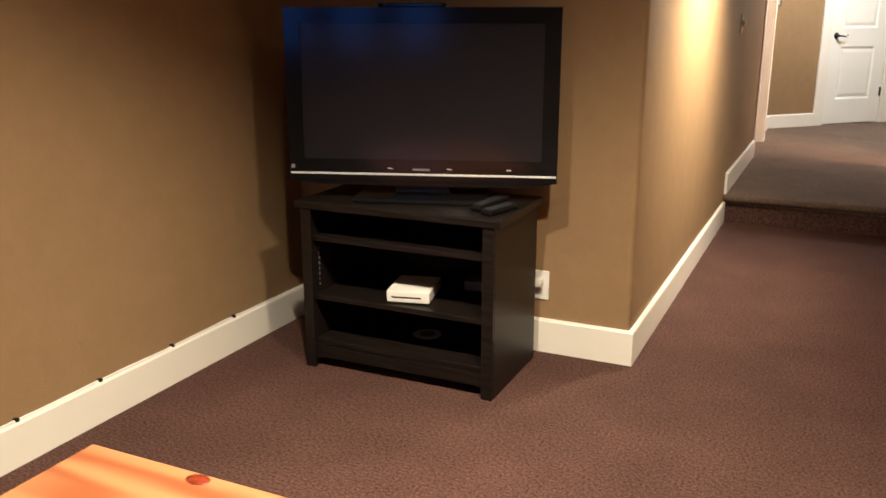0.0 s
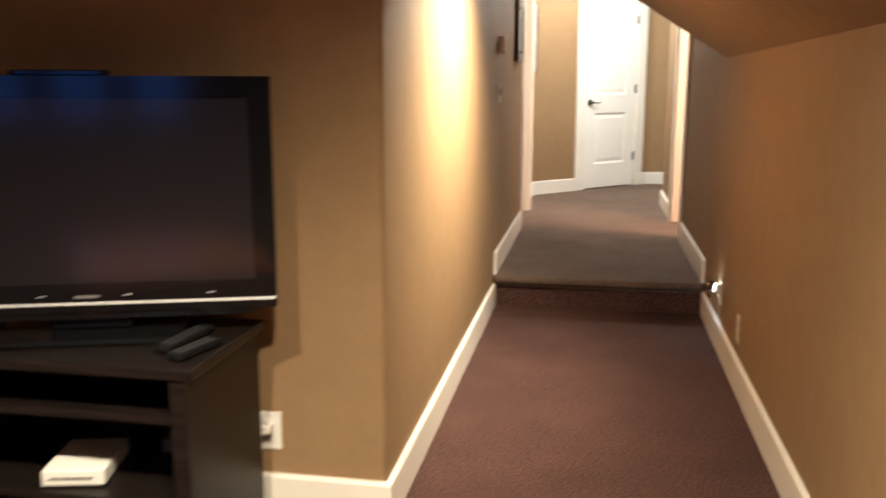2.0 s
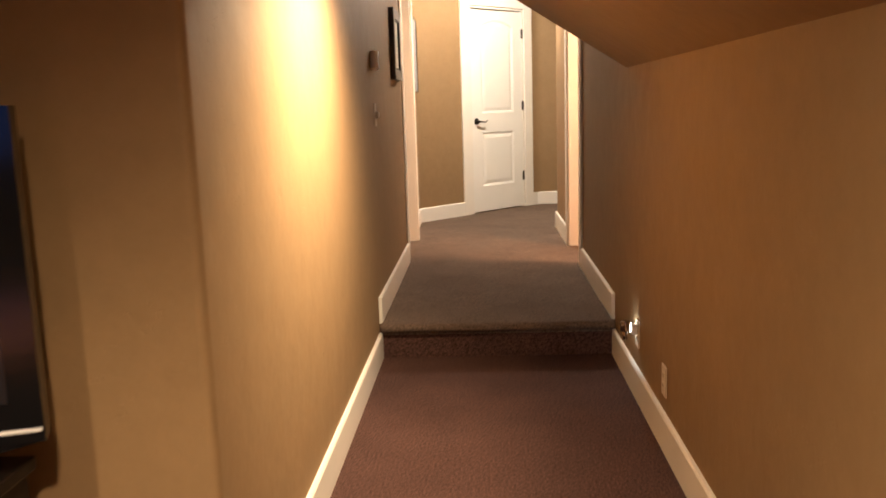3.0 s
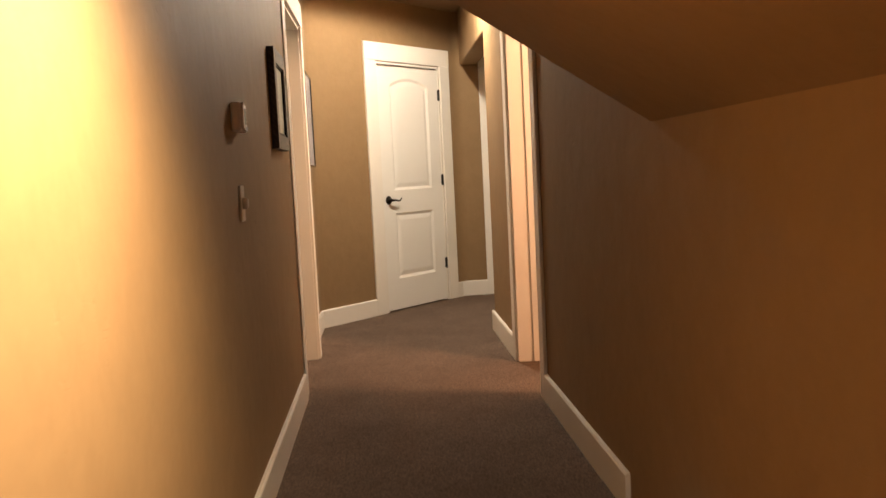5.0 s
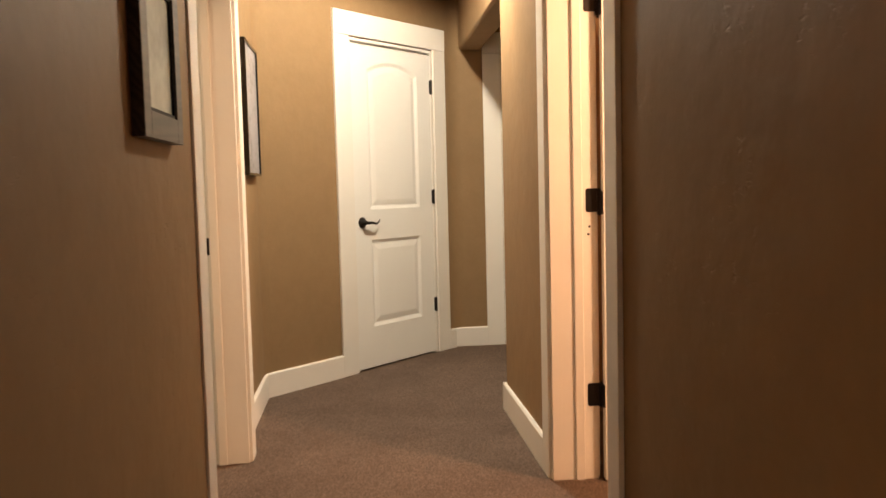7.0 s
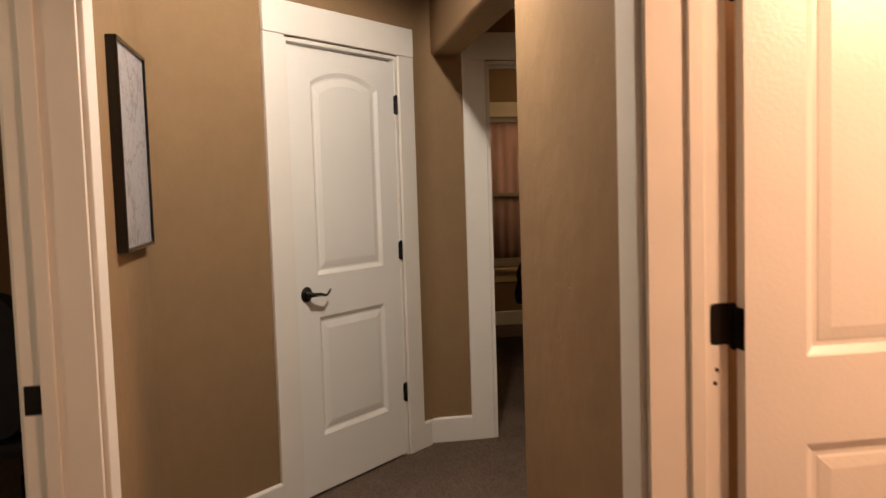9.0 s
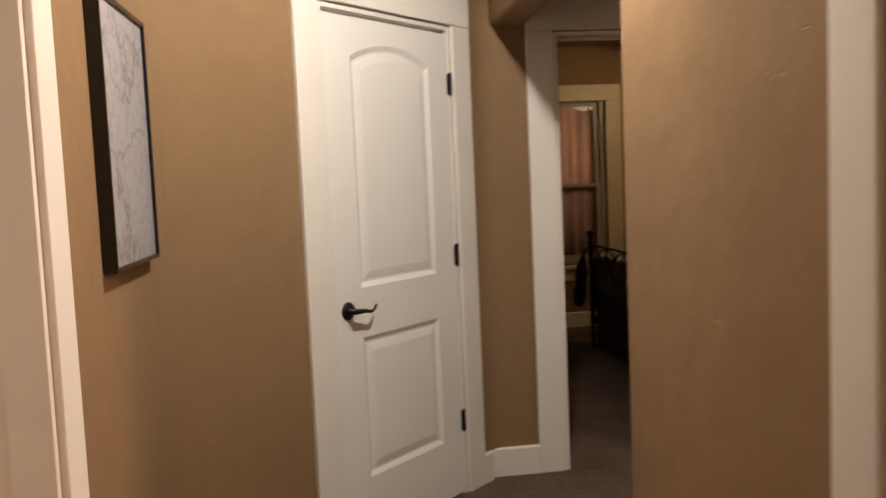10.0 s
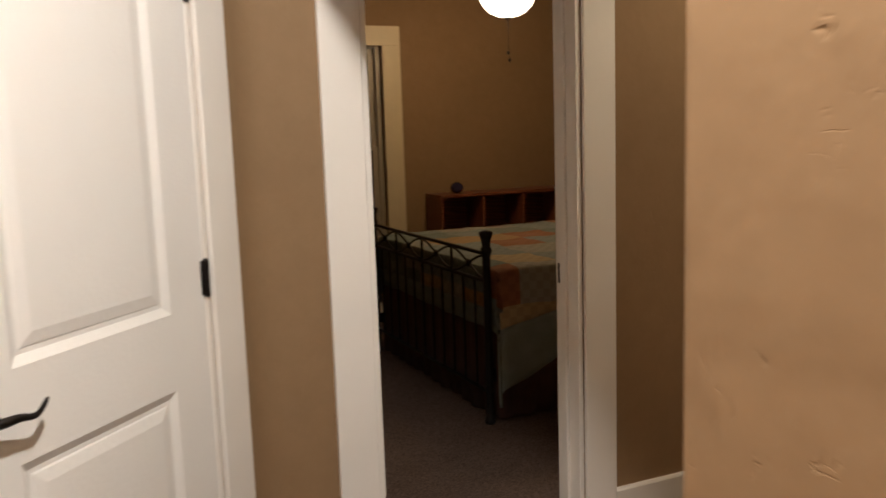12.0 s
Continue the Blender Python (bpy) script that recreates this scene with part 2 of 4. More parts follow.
def wall(name, along, face, thick, a0, a1, z0, z1, openings=(), mat=None, label=""):
    """A straight wall. along: the axis it runs on; face: where its near face stands; thick: to which side it goes."""
    rows = []
    cuts = sorted({a0, a1, *[o[0] for o in openings], *[o[1] for o in openings]})
    for p, q in zip(cuts, cuts[1:]):
        hole = next((o for o in openings if o[0] <= p and q <= o[1]), None)
        spans = [(z0, z1)] if hole is None else [(z0, hole[2] - (0.02 if hole[2] == ZU else 0)), (hole[3], z1)]
        for lo, hi in spans:
            if hi - lo > 1e-4:
                f0, f1 = sorted((face, face + thick))
                rows.append((p, f0, lo, q, f1, hi) if along == "x" else (f0, p, lo, f1, q, hi))
    bm = boxes(*rows)
    bmesh.ops.remove_doubles(bm, verts=bm.verts[:], dist=1e-5)
    ob = link(name, bm, mat or M_WALL)
    return tagged(ob, label or "tan hand-trowelled painted plaster wall", "wall", kind="structure")


BBH, BBT = 0.135, 0.017            # baseboard height and thickness

# ---------- shell: lower room and lower hall ----------
def slab(name, mat, x0, y0, x1, y1, z0, z1, label, category):
    return tagged(link(name, boxes((x0, y0, z0, x1, y1, z1)), mat), label, category, kind="structure")


slab("floor_lower", M_CARPET, -1.9, -3.1, 1.0, YSTEP, -0.1, 0.0, "dark plum-brown cut-pile carpet of the lower room", "floor")
wall("wall_room_west", "y", XTV, -0.13, -3.0, YTV, 0, 2.6)
wall("wall_room_south", "x", -3.0, -0.13, XTV - 0.13, XR + 0.13, 0, 2.6, [(-1.55, -1.05, 0.95, 2.0), (-0.85, -0.35, 0.95, 2.0), (-0.15, 0.35, 0.95, 1.95)])
wall("wall_knee", "y", XR, 0.13, -3.0, YSTEP + 0.0, 0, 2.9)
# hall's west wall with the study doorway; the part beyond it stands a little further back
LD0, LD1 = 8.16, 9.0
RD0, RD1 = 7.80, 8.585
HEAD = ZU + 2.05
TW = 0.17                          # thickness of the hall's side walls
def corner(cx, cy, r, a0, a1, n=8):
    """Points of a rounded wall corner."""
    return [(cx + r * math.cos(radians(a0 + (a1 - a0) * k / n)), cy + r * math.sin(radians(a0 + (a1 - a0) * k / n))) for k in range(n + 1)]


def solid(name, outline, z0, z1, label):
    bm = bmesh.new()
    prism(bm, outline, z1 - z0, "Z", z0)
    return tagged(link(name, bm, M_WALL), label, "wall", kind="structure")


R = 0.022                          # rounded plaster corners
solid("wall_television", [(XTV - 0.13, YTV)] + corner(XL - R, YTV + R, R, -90, 0) + [(XL, 6.0), (XL - 0.13, 6.0), (XL - 0.13, YTV + 0.13), (XTV - 0.13, YTV + 0.13)], 0, 2.9, "tan plaster wall behind the television, turning into the hall")
solid("wall_hall_east_end", [(XR, 9.2)] + [(XR + 0.13, 9.2), (XR + 0.13, YCORN)] + corner(XR + R, YCORN - R, R, 90, 180), ZU - 0.1, 2.9, "rounded end of the tan hall wall")
wall("wall_hall_west", "y", XL, -TW, 6.0, LD1, 0, 2.9, [(LD0, LD1, ZU, HEAD)])
wall("wall_hall_west_far", "y", XLU, -0.11, LD1, 10.16, 0, 2.9)
wall("wall_hall_east", "y", XR, TW, YSTEP, 9.2, 0, 2.9, [(RD0, RD1, ZU, HEAD)])
# beam over the side passage
BEAM, BR = 2.262, 0.02
arc = [(BR * math.cos(k * math.pi / 12), BR * math.sin(k * math.pi / 12)) for k in range(7)]
bm = bmesh.new()
prism(bm, [(XR, 2.9)] + [(XR + BR - a, BEAM + BR - b) for a, b in arc] + [(XR + 0.16 - BR + b, BEAM + BR - a) for a, b in arc] + [(XR + 0.16, 2.9)], YB - YCORN + 0.04, "Y", YCORN - 0.02)
tagged(link("wall_beam", bm, M_WALL), "plastered beam over the opening to the passage", "wall", kind="structure")
# sloped ceiling, flat ceilings
bm = bmesh.new()
x_top = 0.877 - (FLAT - KNEE) / SLOPE
prism(bm, [(XR + 0.02, slope_z(XR + 0.02)), (XR + 0.02, 2.88), (x_top, 2.88), (x_top, FLAT)], YEND + 3.0, "Y", -3.0)
tagged(link("ceiling_sloped", bm, M_CEIL), "tan sloped ceiling rising from the knee wall", "ceiling", kind="structure")
slab("ceiling_room", M_CEIL, XTV - 0.13, -3.0, x_top, YEND, FLAT, FLAT + 0.3, "tan flat ceiling", "ceiling")
slab("ceiling_hall", M_CEIL, -3.3, YEND, 5.4, 15.4, CEIL, CEIL + 0.15, "tan flat ceiling of the upper hall and rooms", "ceiling")
wall("wall_slope_end", "x", YEND, -0.02, XTV, x_top - 0.001, FLAT + 0.3, 2.9)

# ---------- upper floor and step ----------
slab("floor_upper", M_CARPET_UP, -3.3, YSTEP + 0.012, 5.4, 15.3, -0.1, ZU, "taupe-brown cut-pile carpet of the upper hall", "floor")
bm = bmesh.new()
prof = [(YSTEP + 0.30, ZU + 0.004), (YSTEP - 0.02, ZU + 0.004)]
prof += [(YSTEP - 0.022 - 0.022 * math.sin(a), ZU + 0.004 - 0.022 + 0.022 * math.cos(a)) for a in [math.pi * k / 10 for k in range(11)]]
prof += [(YSTEP, ZU - 0.044), (YSTEP, ZU - 0.06), (YSTEP + 0.30, ZU - 0.06)]
prism(bm, prof, XR - XL - 0.03, "X", XL + 0.015)
tagged(link("step_nosing", bm, M_CARPET_UP), "rounded carpeted nosing of the single step", "step", kind="structure")
bm = boxes((XL + 0.015, YSTEP, 0.0, XR - 0.015, YSTEP + 0.012, ZU - 0.06))
tagged(link("step_riser", bm, M_CARPET), "carpeted riser of the single step", "step", kind="structure")

# ---------- upper hall: angled closet wall, bedroom wall, rooms ----------
ANG = 46.5
CX, CY = 0.3875, 10.923             # middle of the closet door on the angled wall
closet = pose(CX, CY, ZU, 0, 0, ANG)  # local x along the wall, local y away from the hall


def angled_wall():
    rows = [(-1.12, 0, 0, -0.395, 0.12, 2.72), (0.405, 0, 0, 0.60, 0.12, 2.72), (-0.395, 0, 2.05, 0.405, 0.12, 2.72)]
    ob = link("wall_angled", boxes(*rows), M_WALL)
    ob.matrix_world = closet
    return tagged(ob, "angled tan plaster wall holding the closet door", "wall", kind="structure")


angled_wall()
# soft plaster coves in the two inside corners of the angled wall
ca, sa = math.cos(radians(ANG)), math.sin(radians(ANG))
for name, px, py, d0, d1 in (("wall_cove_west", XLU, CY + (XLU - CX) * sa / ca, (0, -1), (ca, sa)), ("wall_cove_north", CX + (YB - CY) * ca / sa, YB, (-ca, -sa), (1, 0))):
    q, bend = 0.055, []
    for k in range(21):
        t = k / 20
        bend.append((px + q * ((1 - t) ** 2 * d0[0] + t * t * d1[0]), py + q * ((1 - t) ** 2 * d0[1] + t * t * d1[1])))
    back = (px - 0.03 * (d0[0] + d1[0]), py - 0.03 * (d0[1] + d1[1]))
    ob = solid(name, bend + [back], ZU + BBH - 0.002, CEIL - 0.003, "softly rounded plaster inside corner")
BD0, BD1 = 1.17, 1.925
wall("wall_bedroom", "x", YB, 0.13, 0.812, 5.3, ZU - 0.1, 2.9, [(BD0, BD1, ZU, HEAD)])
wall("wall_passage_south", "x", YCORN, -0.13, XR + 0.13, 3.6, ZU - 0.1, 2.9)
wall("wall_passage_east", "y", 3.5, 0.1, YCORN, YB, ZU - 0.1, 2.9)
wall("wall_bedroom_far", "x", YBACK, 0.15, 0.6, 5.3, ZU - 0.1, 2.9, [(1.76, 2.62, 0.77, 2.24)])
wall("wall_bedroom_west", "y", 0.75, -0.1, YB + 0.13, YBACK, ZU - 0.1, 2.9)
wall("wall_bedroom_east", "y", 5.2, 0.1, YB + 0.13, YBACK, ZU - 0.1, 2.9)
wall("wall_side_room_east", "y", 3.5, 0.1, 6.2, YCORN - 0.13, ZU - 0.1, 2.9)
wall("wall_side_room_south", "x", 6.3, -0.1, XR + 0.13, 3.6, ZU - 0.1, 2.9)
wall("wall_study_west", "y", -3.1, -0.1, 6.2, 12.2, ZU - 0.1, 2.9)
wall("wall_study_south", "x", 6.5, -0.1, -3.2, XL - 0.13, ZU - 0.1, 2.9)
wall("wall_study_north", "x", 12.1, 0.1, -3.2, 0.75, ZU - 0.1, 2.9)

# ---------- baseboards ----------


def baseboard(name, m, length):
    """A flat board with an eased top edge: local x along the wall, local y out of it."""
    bm = bmesh.new()
    prism(bm, [(0, 0), (BBT, 0), (BBT, BBH - 0.008), (BBT - 0.006, BBH), (0, BBH)], length, "X", 0)
    ob = link(name, bm, M_TRIM)
    ob.matrix_world = m
    return tagged(ob, "cream painted flat baseboard", "baseboard", kind="structure")


CW = 0.13                           # width of the door casings
baseboard("baseboard_west", pose(XTV, YTV - BBT, 0, 0, 0, -90), YTV + 2.9)
baseboard("baseboard_television", pose(XL + BBT, YTV, 0, 0, 0, 180), XL - XTV + BBT)
baseboard("baseboard_hall_west", pose(XL, YSTEP - 0.004, 0, 0, 0, -90), YSTEP - YTV + 0.0)
baseboard("baseboard_hall_east", pose(XR, -2.9, 0, 0, 0, 90), YSTEP + 2.896)
baseboard("baseboard_upper_west", pose(XL, LD0 - CW, ZU, 0, 0, -90), LD0 - CW - YSTEP - 0.01)
baseboard("baseboard_upper_east", pose(XR, YSTEP + 0.01, ZU, 0, 0, 90), RD0 - 0.115 - YSTEP - 0.01)
baseboard("baseboard_far_west", pose(XLU, 10.12, ZU, 0, 0, -90), 10.12 - LD1 - 0.105)
baseboard("baseboard_far_east", pose(XR, RD1 + 0.115, ZU, 0, 0, 90), YCORN - RD1 - 0.115 + BBT)
baseboard("baseboard_passage_south", pose(XR - BBT, YCORN, ZU, 0, 0, 0), 2.4)
baseboard("baseboard_angled_a", closet @ pose(-0.395 - CW, 0, 0, 0, 0, 180), 0.60)
baseboard("baseboard_angled_b", closet @ pose(0.60, 0, 0, 0, 0, 180), 0.60 - 0.405 - CW)
baseboard("baseboard_bedroom_a", pose(BD0 - CW, YB, ZU, 0, 0, 180), BD0 - CW - 0.80)
baseboard("baseboard_bedroom_b", pose(3.5, YB, ZU, 0, 0, 180), 3.5 - BD1 - CW)
baseboard("baseboard_bedroom_far", pose(5.2, YBACK, ZU, 0, 0, 180), 4.45)

# ---------- doors ----------
DH, DT = 2.004, 0.035


def doorway(name, m, width, wall_thick, label, far=CW, near=CW):
    """Jambs with stops and casings on both sides of an opening. Local x along the wall from its near jamb, local y into the wall."""
    top = thing(name, m, label, "door frame", kind="structure")
    j = 0.018
    part("jamb", boxes((-0.001, -0.004, 0, j, wall_thick + 0.004, 2.05), bevel=0.002), M_TRIM, top)
    part("jamb", boxes((width - j, -0.004, 0, width + 0.001, wall_thick + 0.004, 2.05), bevel=0.002), M_TRIM, top)
    part("head_jamb", boxes((j, -0.004, 2.034, width - j, wall_thick + 0.004, 2.051), bevel=0.002), M_TRIM, top)
    for side in ((-0.017, 0.0), (wall_thick, wall_thick + 0.017)):
        part("casing", boxes((-near, side[0], 0, -0.005, side[1], 2.056), bevel=0.003), M_TRIM, top)
        part("casing", boxes((width + 0.005, side[0], 0, width + far, side[1], 2.056), bevel=0.003), M_TRIM, top)
        part("head_casing", boxes((-near, side[0] - (0.003 if side[0] < 0 else 0), 2.057, width + far, side[1] + (0.003 if side[0] > 0 else 0), 2.20), bevel=0.003), M_TRIM, top)
    return top


def stops(top, width, y0, y1, proud=0.012):
    part("door_stop", boxes((0.018, y0, 0, 0.018 + proud, y1, 2.034), bevel=0.003), M_TRIM, top)
    part("door_stop", boxes((width - 0.018 - proud, y0, 0, width - 0.018, y1, 2.034), bevel=0.003), M_TRIM, top)
    part("door_stop", boxes((0.018 + proud, y0, 2.022, width - 0.018 - proud, y1, 2.034), bevel=0.003), M_TRIM, top)


def panel_face(bm, w, y, out):
    """One moulded face of a two-panel door with an arched top panel. out: -1 or 1, the side that it looks to."""
    side = 0.14 if w > 0.7 else w * 0.5 - 0.2
    x0, x1 = side, w - side
    arc = [(x1 + (x0 - x1) * k / 14, 1.858 + 0.058 * math.sin(math.pi * k / 14) ** 0.8) for k in range(15)]
    upper = [(x0, 0.992), (x1, 0.992)] + arc
    lower = [(x0, 0.255), (x1, 0.255), (x1, 0.802), (x0, 0.802)]

    def v(p, d):
        return bm.verts.new((p[0], y - out * d, p[1]))
    for ring in ([(0, 0), (w, 0), (w, 0.255), (0, 0.255)], [(0, 0.255), (x0, 0.255), (x0, 0.802), (0, 0.802)],
                 [(x1, 0.255), (w, 0.255), (w, 0.802), (x1, 0.802)], [(0, 0.802), (w, 0.802), (w, 0.992), (0, 0.992)],
                 [(0, 0.992), (x0, 0.992), (x0, 1.858), (0, 1.858)], [(x1, 0.992), (w, 0.992), (w, 1.858), (x1, 1.858)],
                 [(0, 1.858), (x0, 1.858)] + arc[::-1][1:-1] + [(x1, 1.858), (w, 1.858), (w, DH), (0, DH)]):
        bm.faces.new([v(p, 0) for p in ring])
    for loop in (upper, lower):
        cx = (x0 + x1) / 2
        zs = [p[1] for p in loop]
        cz = (min(zs) + max(zs)) / 2
        hx, hz = (x1 - x0) / 2, (max(zs) - min(zs)) / 2
        rings = []
        for inset, d in ((0, 0), (0.006, 0.003), (0.020, 0.0105), (0.030, 0.0105), (0.034, 0.0085), (0.060, 0.0035), (0.064, 0.0035)):
            rings.append([v((cx + (p[0] - cx) * (1 - inset / hx), cz + (p[1] - cz) * (1 - inset / hz)), d) for p in loop])
        n = len(loop)
        for a, b in zip(rings, rings[1:]):
            for i in range(n):
                k = (i + 1) % n
                bm.faces.new((a[i], a[k], b[k], b[i]))
        bm.faces.new(rings[-1])


def lever(parent, at, out, reach, label="oil-rubbed bronze lever handle"):
    """Round rose and a wave-shaped lever. out: -1 or 1 along local y; reach: the way the lever points along x."""
    bm = bmesh.new()
    x, y, z = at
    prof = [(0.001, 0), (0.034, 0), (0.034, 0.004), (0.030, 0.009), (0.020, 0.013), (0.012, 0.016), (0.011, 0.040), (0.001, 0.042)]
    lathe(bm, [(r, out * h) for r, h in prof], 24, "Y", (x, y, z))
    pts = [(x + reach * 0.118 * s, y + out * (0.040 + 0.006 * math.sin(math.pi * s)), z + 0.010 * math.sin(2.4 * math.pi * s - 0.5) * s - 0.006 * math.sin(math.pi * s) + 0.006 * s * s) for s in [k / 16 for k in range(17)]]
    tube(bm, pts, 0.0105, 10, lambda s: 1.0 - 0.62 * s)
    return part("handle", bm, M_BRONZE, parent, label, True)


def hinge(parent, at, out=-1, leaf=0.0):
    """Barrel with ball tips, and the leaf that shows beside it."""
    bm = bmesh.new()
    x, y, z = at
    lathe(bm, [(0.001, -0.051), (0.005, -0.049), (0.0075, -0.045), (0.0075, 0.045), (0.005, 0.049), (0.001, 0.051)], 12, "Z", (x, y + out * 0.006, z))
    box(bm, x - 0.013, y - 0.001, z - 0.044, x + 0.013, y + 0.0015, z + 0.044)
    if leaf:
        box(bm, x - 0.001, min(y, y + leaf), z - 0.044, x + 0.002, max(y, y + leaf), z + 0.044)
    return part("hinge", bm, M_BRONZE, parent)


def hinge_leaf(parent, y0, y1, z):
    """The leaf let into a jamb, with rounded corners towards the hall."""
    r, h = 0.009, 0.0445
    ring = [(y1, z - h), (y1, z + h)] + [(y0 + r - r * math.sin(a), z + h - r + r * math.cos(a)) for a in [math.pi * k / 12 for k in range(7)]]
    ring += [(y0 + r - r * math.cos(a), z - h + r - r * math.sin(a)) for a in [math.pi * k / 12 for k in range(7)]]
    bm = bmesh.new()
    prism(bm, ring, 0.003, "X", 0.0165)
    return part("hinge_leaf", bm, M_BRONZE, parent, "dark bronze hinge leaf")


def panel_door(name, m, width, label, hinge_side, hinges_at=-1, leaf=0.0):
    """A moulded two-panel door. Local x across it, local y through it (front at 0)."""
    top = thing(name, m, label, "door", kind="structure")
    bm = bmesh.new()
    panel_face(bm, width, 0.0, -1)
    panel_face(bm, width, DT, 1)
    for a, b in (((0, 0), (width, 0)), ((width, 0), (width, DH)), ((width, DH), (0, DH)), ((0, DH), (0, 0))):
        bm.faces.new([bm.verts.new(p) for p in ((a[0], 0, a[1]), (b[0], 0, b[1]), (b[0], DT, b[1]), (a[0], DT, a[1]))])
    bmesh.ops.remove_doubles(bm, verts=bm.verts[:], dist=1e-5)
    part("slab", bm, M_DOOR, top, "white moulded door slab with arched upper panel")
    hx = width + 0.002 if hinge_side > 0 else -0.002
    hy = -0.002 if hinges_at < 0 else DT + 0.002
    for z in (0.322, 1.058, 1.794):
        hinge(top, (hx, hy, z), hinges_at, leaf)
    kx = 0.062 if hinge_side > 0 else width - 0.062
    lever(top, (kx, 0, 0.914), -1, 1 if hinge_side > 0 else -1)
    lever(top, (kx, DT, 0.914), 1, 1 if hinge_side > 0 else -1)
    return top


f = doorway("door_frame_closet", closet @ pose(-0.395, 0, 0), 0.80, 0.12, "white painted casing and jamb of the closet door")
stops(f, 0.80, 0.045, 0.075)
panel_door("door_closet", closet @ pose(-0.376, -0.001, 0.013), 0.762, "closed white two-panel door with bronze lever and hinges", 1)
f = doorway("door_frame_study", pose(XL - 0.008, LD0, ZU, 0, 0, 90), LD1 - LD0, TW - 0.008, "cream painted casing and jamb of the study doorway", far=0.105)
stops(f, LD1 - LD0, 0.085, 0.120)
part("strike_plate", boxes((LD1 - LD0 - 0.0195, 0.122, 0.88, LD1 - LD0 - 0.0165, 0.160, 0.95), bevel=0.001), M_BRONZE, f, "dark bronze strike plate")
f = doorway("door_frame_side_room", pose(XR, RD1, ZU, 0, 0, -90), RD1 - RD0, TW, "cream painted casing and jamb of the side room doorway", far=0.115, near=0.115)
stops(f, RD1 - RD0, 0.085, 0.120, 0.011)
for z in (0.33, 1.073, 1.816):
    hinge_leaf(f, 0.134, 0.190, z)
for y, z in ((0.148, 0.974), (0.144, 0.945)):
    part("screw_hole", lathe(bmesh.new(), [(0.0048, 0.0178), (0.0046, 0.0186)], 10, "X", (0, y, z)), M_BRONZE, f, "empty screw hole")
f = doorway("door_frame_bedroom", pose(BD0, YB, ZU), BD1 - BD0, 0.13, "white painted casing and jamb of the bedroom doorway")
stops(f, BD1 - BD0, 0.055, 0.092)
for z in (0.33, 1.073, 1.816):
    hinge_leaf(f, 0.092, 0.138, z)
part("strike_plate", boxes((BD1 - BD0 - 0.0195, 0.090, 0.88, BD1 - BD0 - 0.0165, 0.12, 0.95), bevel=0.001), M_BRONZE, f, "dark bronze strike plate")
# side room door stands open at a right angle, hung on its far jamb
panel_door("door_side_room", pose(XR + TW + 0.022, RD1 - 0.018 - DT - 0.005, ZU + 0.006), 0.735, "open white two-panel door catching the warm room light", -1, 1, -0.034)
# bedroom door folded back into the room
panel_door("door_bedroom", pose(BD0 + 0.022, YB + 0.152, ZU + 0.006, 0, 0, 92), 0.66, "white two-panel door standing wide open into the bedroom", -1, -1)
# study door opened back against its wall
panel_door("door_study", pose(XL - TW - 0.022, LD0 + 0.024, ZU + 0.006, 0, 0, 182), 0.67, "white two-panel door standing open into the study", -1, -1)

# ---------- television corner ----------
def television_stand():
    top = thing("television_stand", pose(-1.045, 3.385, 0, 0, 0, 0), "espresso-stained open shelf television stand on the carpet", "tv stand")
    w, d, h = 0.375, 0.215, 0.635
    part("side_panel", boxes((-w, -d + 0.012, 0.0, -w + 0.032, d, h - 0.028), bevel=0.002), M_BLACKWOOD, top)
    part("side_panel", boxes((w - 0.032, -d + 0.012, 0.0, w, d, h - 0.028), bevel=0.002), M_BLACKWOOD, top)
    part("top_panel", boxes((-w - 0.02, -d - 0.01, h - 0.028, w + 0.02, d + 0.005, h), bevel=0.005), M_BLACKWOOD, top)
    part("back_panel", boxes((-w + 0.032, d - 0.012, 0.05, w - 0.032, d - 0.004, h - 0.028)), M_BLACKWOOD, top)
    for z in (0.088, 0.262, 0.485):
        part("shelf", boxes((-w + 0.033, -d + 0.02, z, w - 0.033, d - 0.014, z + 0.020), bevel=0.002), M_BLACKWOOD, top)
    bm = bmesh.new()
    prism(bm, [(-w + 0.032, 0.086), (-w + 0.032, 0.03), (-w + 0.07, 0.04), (w - 0.07, 0.04), (w - 0.032, 0.03), (w - 0.032, 0.086)], 0.018, "Y", -d + 0.014)
    part("plinth", bm, M_BLACKWOOD, top)
    for s in (-1, 1):
        part("front_stile", boxes((s * w - (0.042 if s > 0 else 0), -d - 0.002, 0.0, s * w + (0.042 if s < 0 else 0), -d + 0.012, h - 0.028), bevel=0.002), M_BLACKWOOD, top)
    for k in range(8):
        bm = lathe(bmesh.new(), [(0.0025, 0), (0.0025, 0.001)], 8, "X", (-w + 0.0325, -d + 0.06, 0.31 + 0.02 * k))
        part("shelf_pin_hole", bm, M_SILVER, top)
    return top


television_stand()


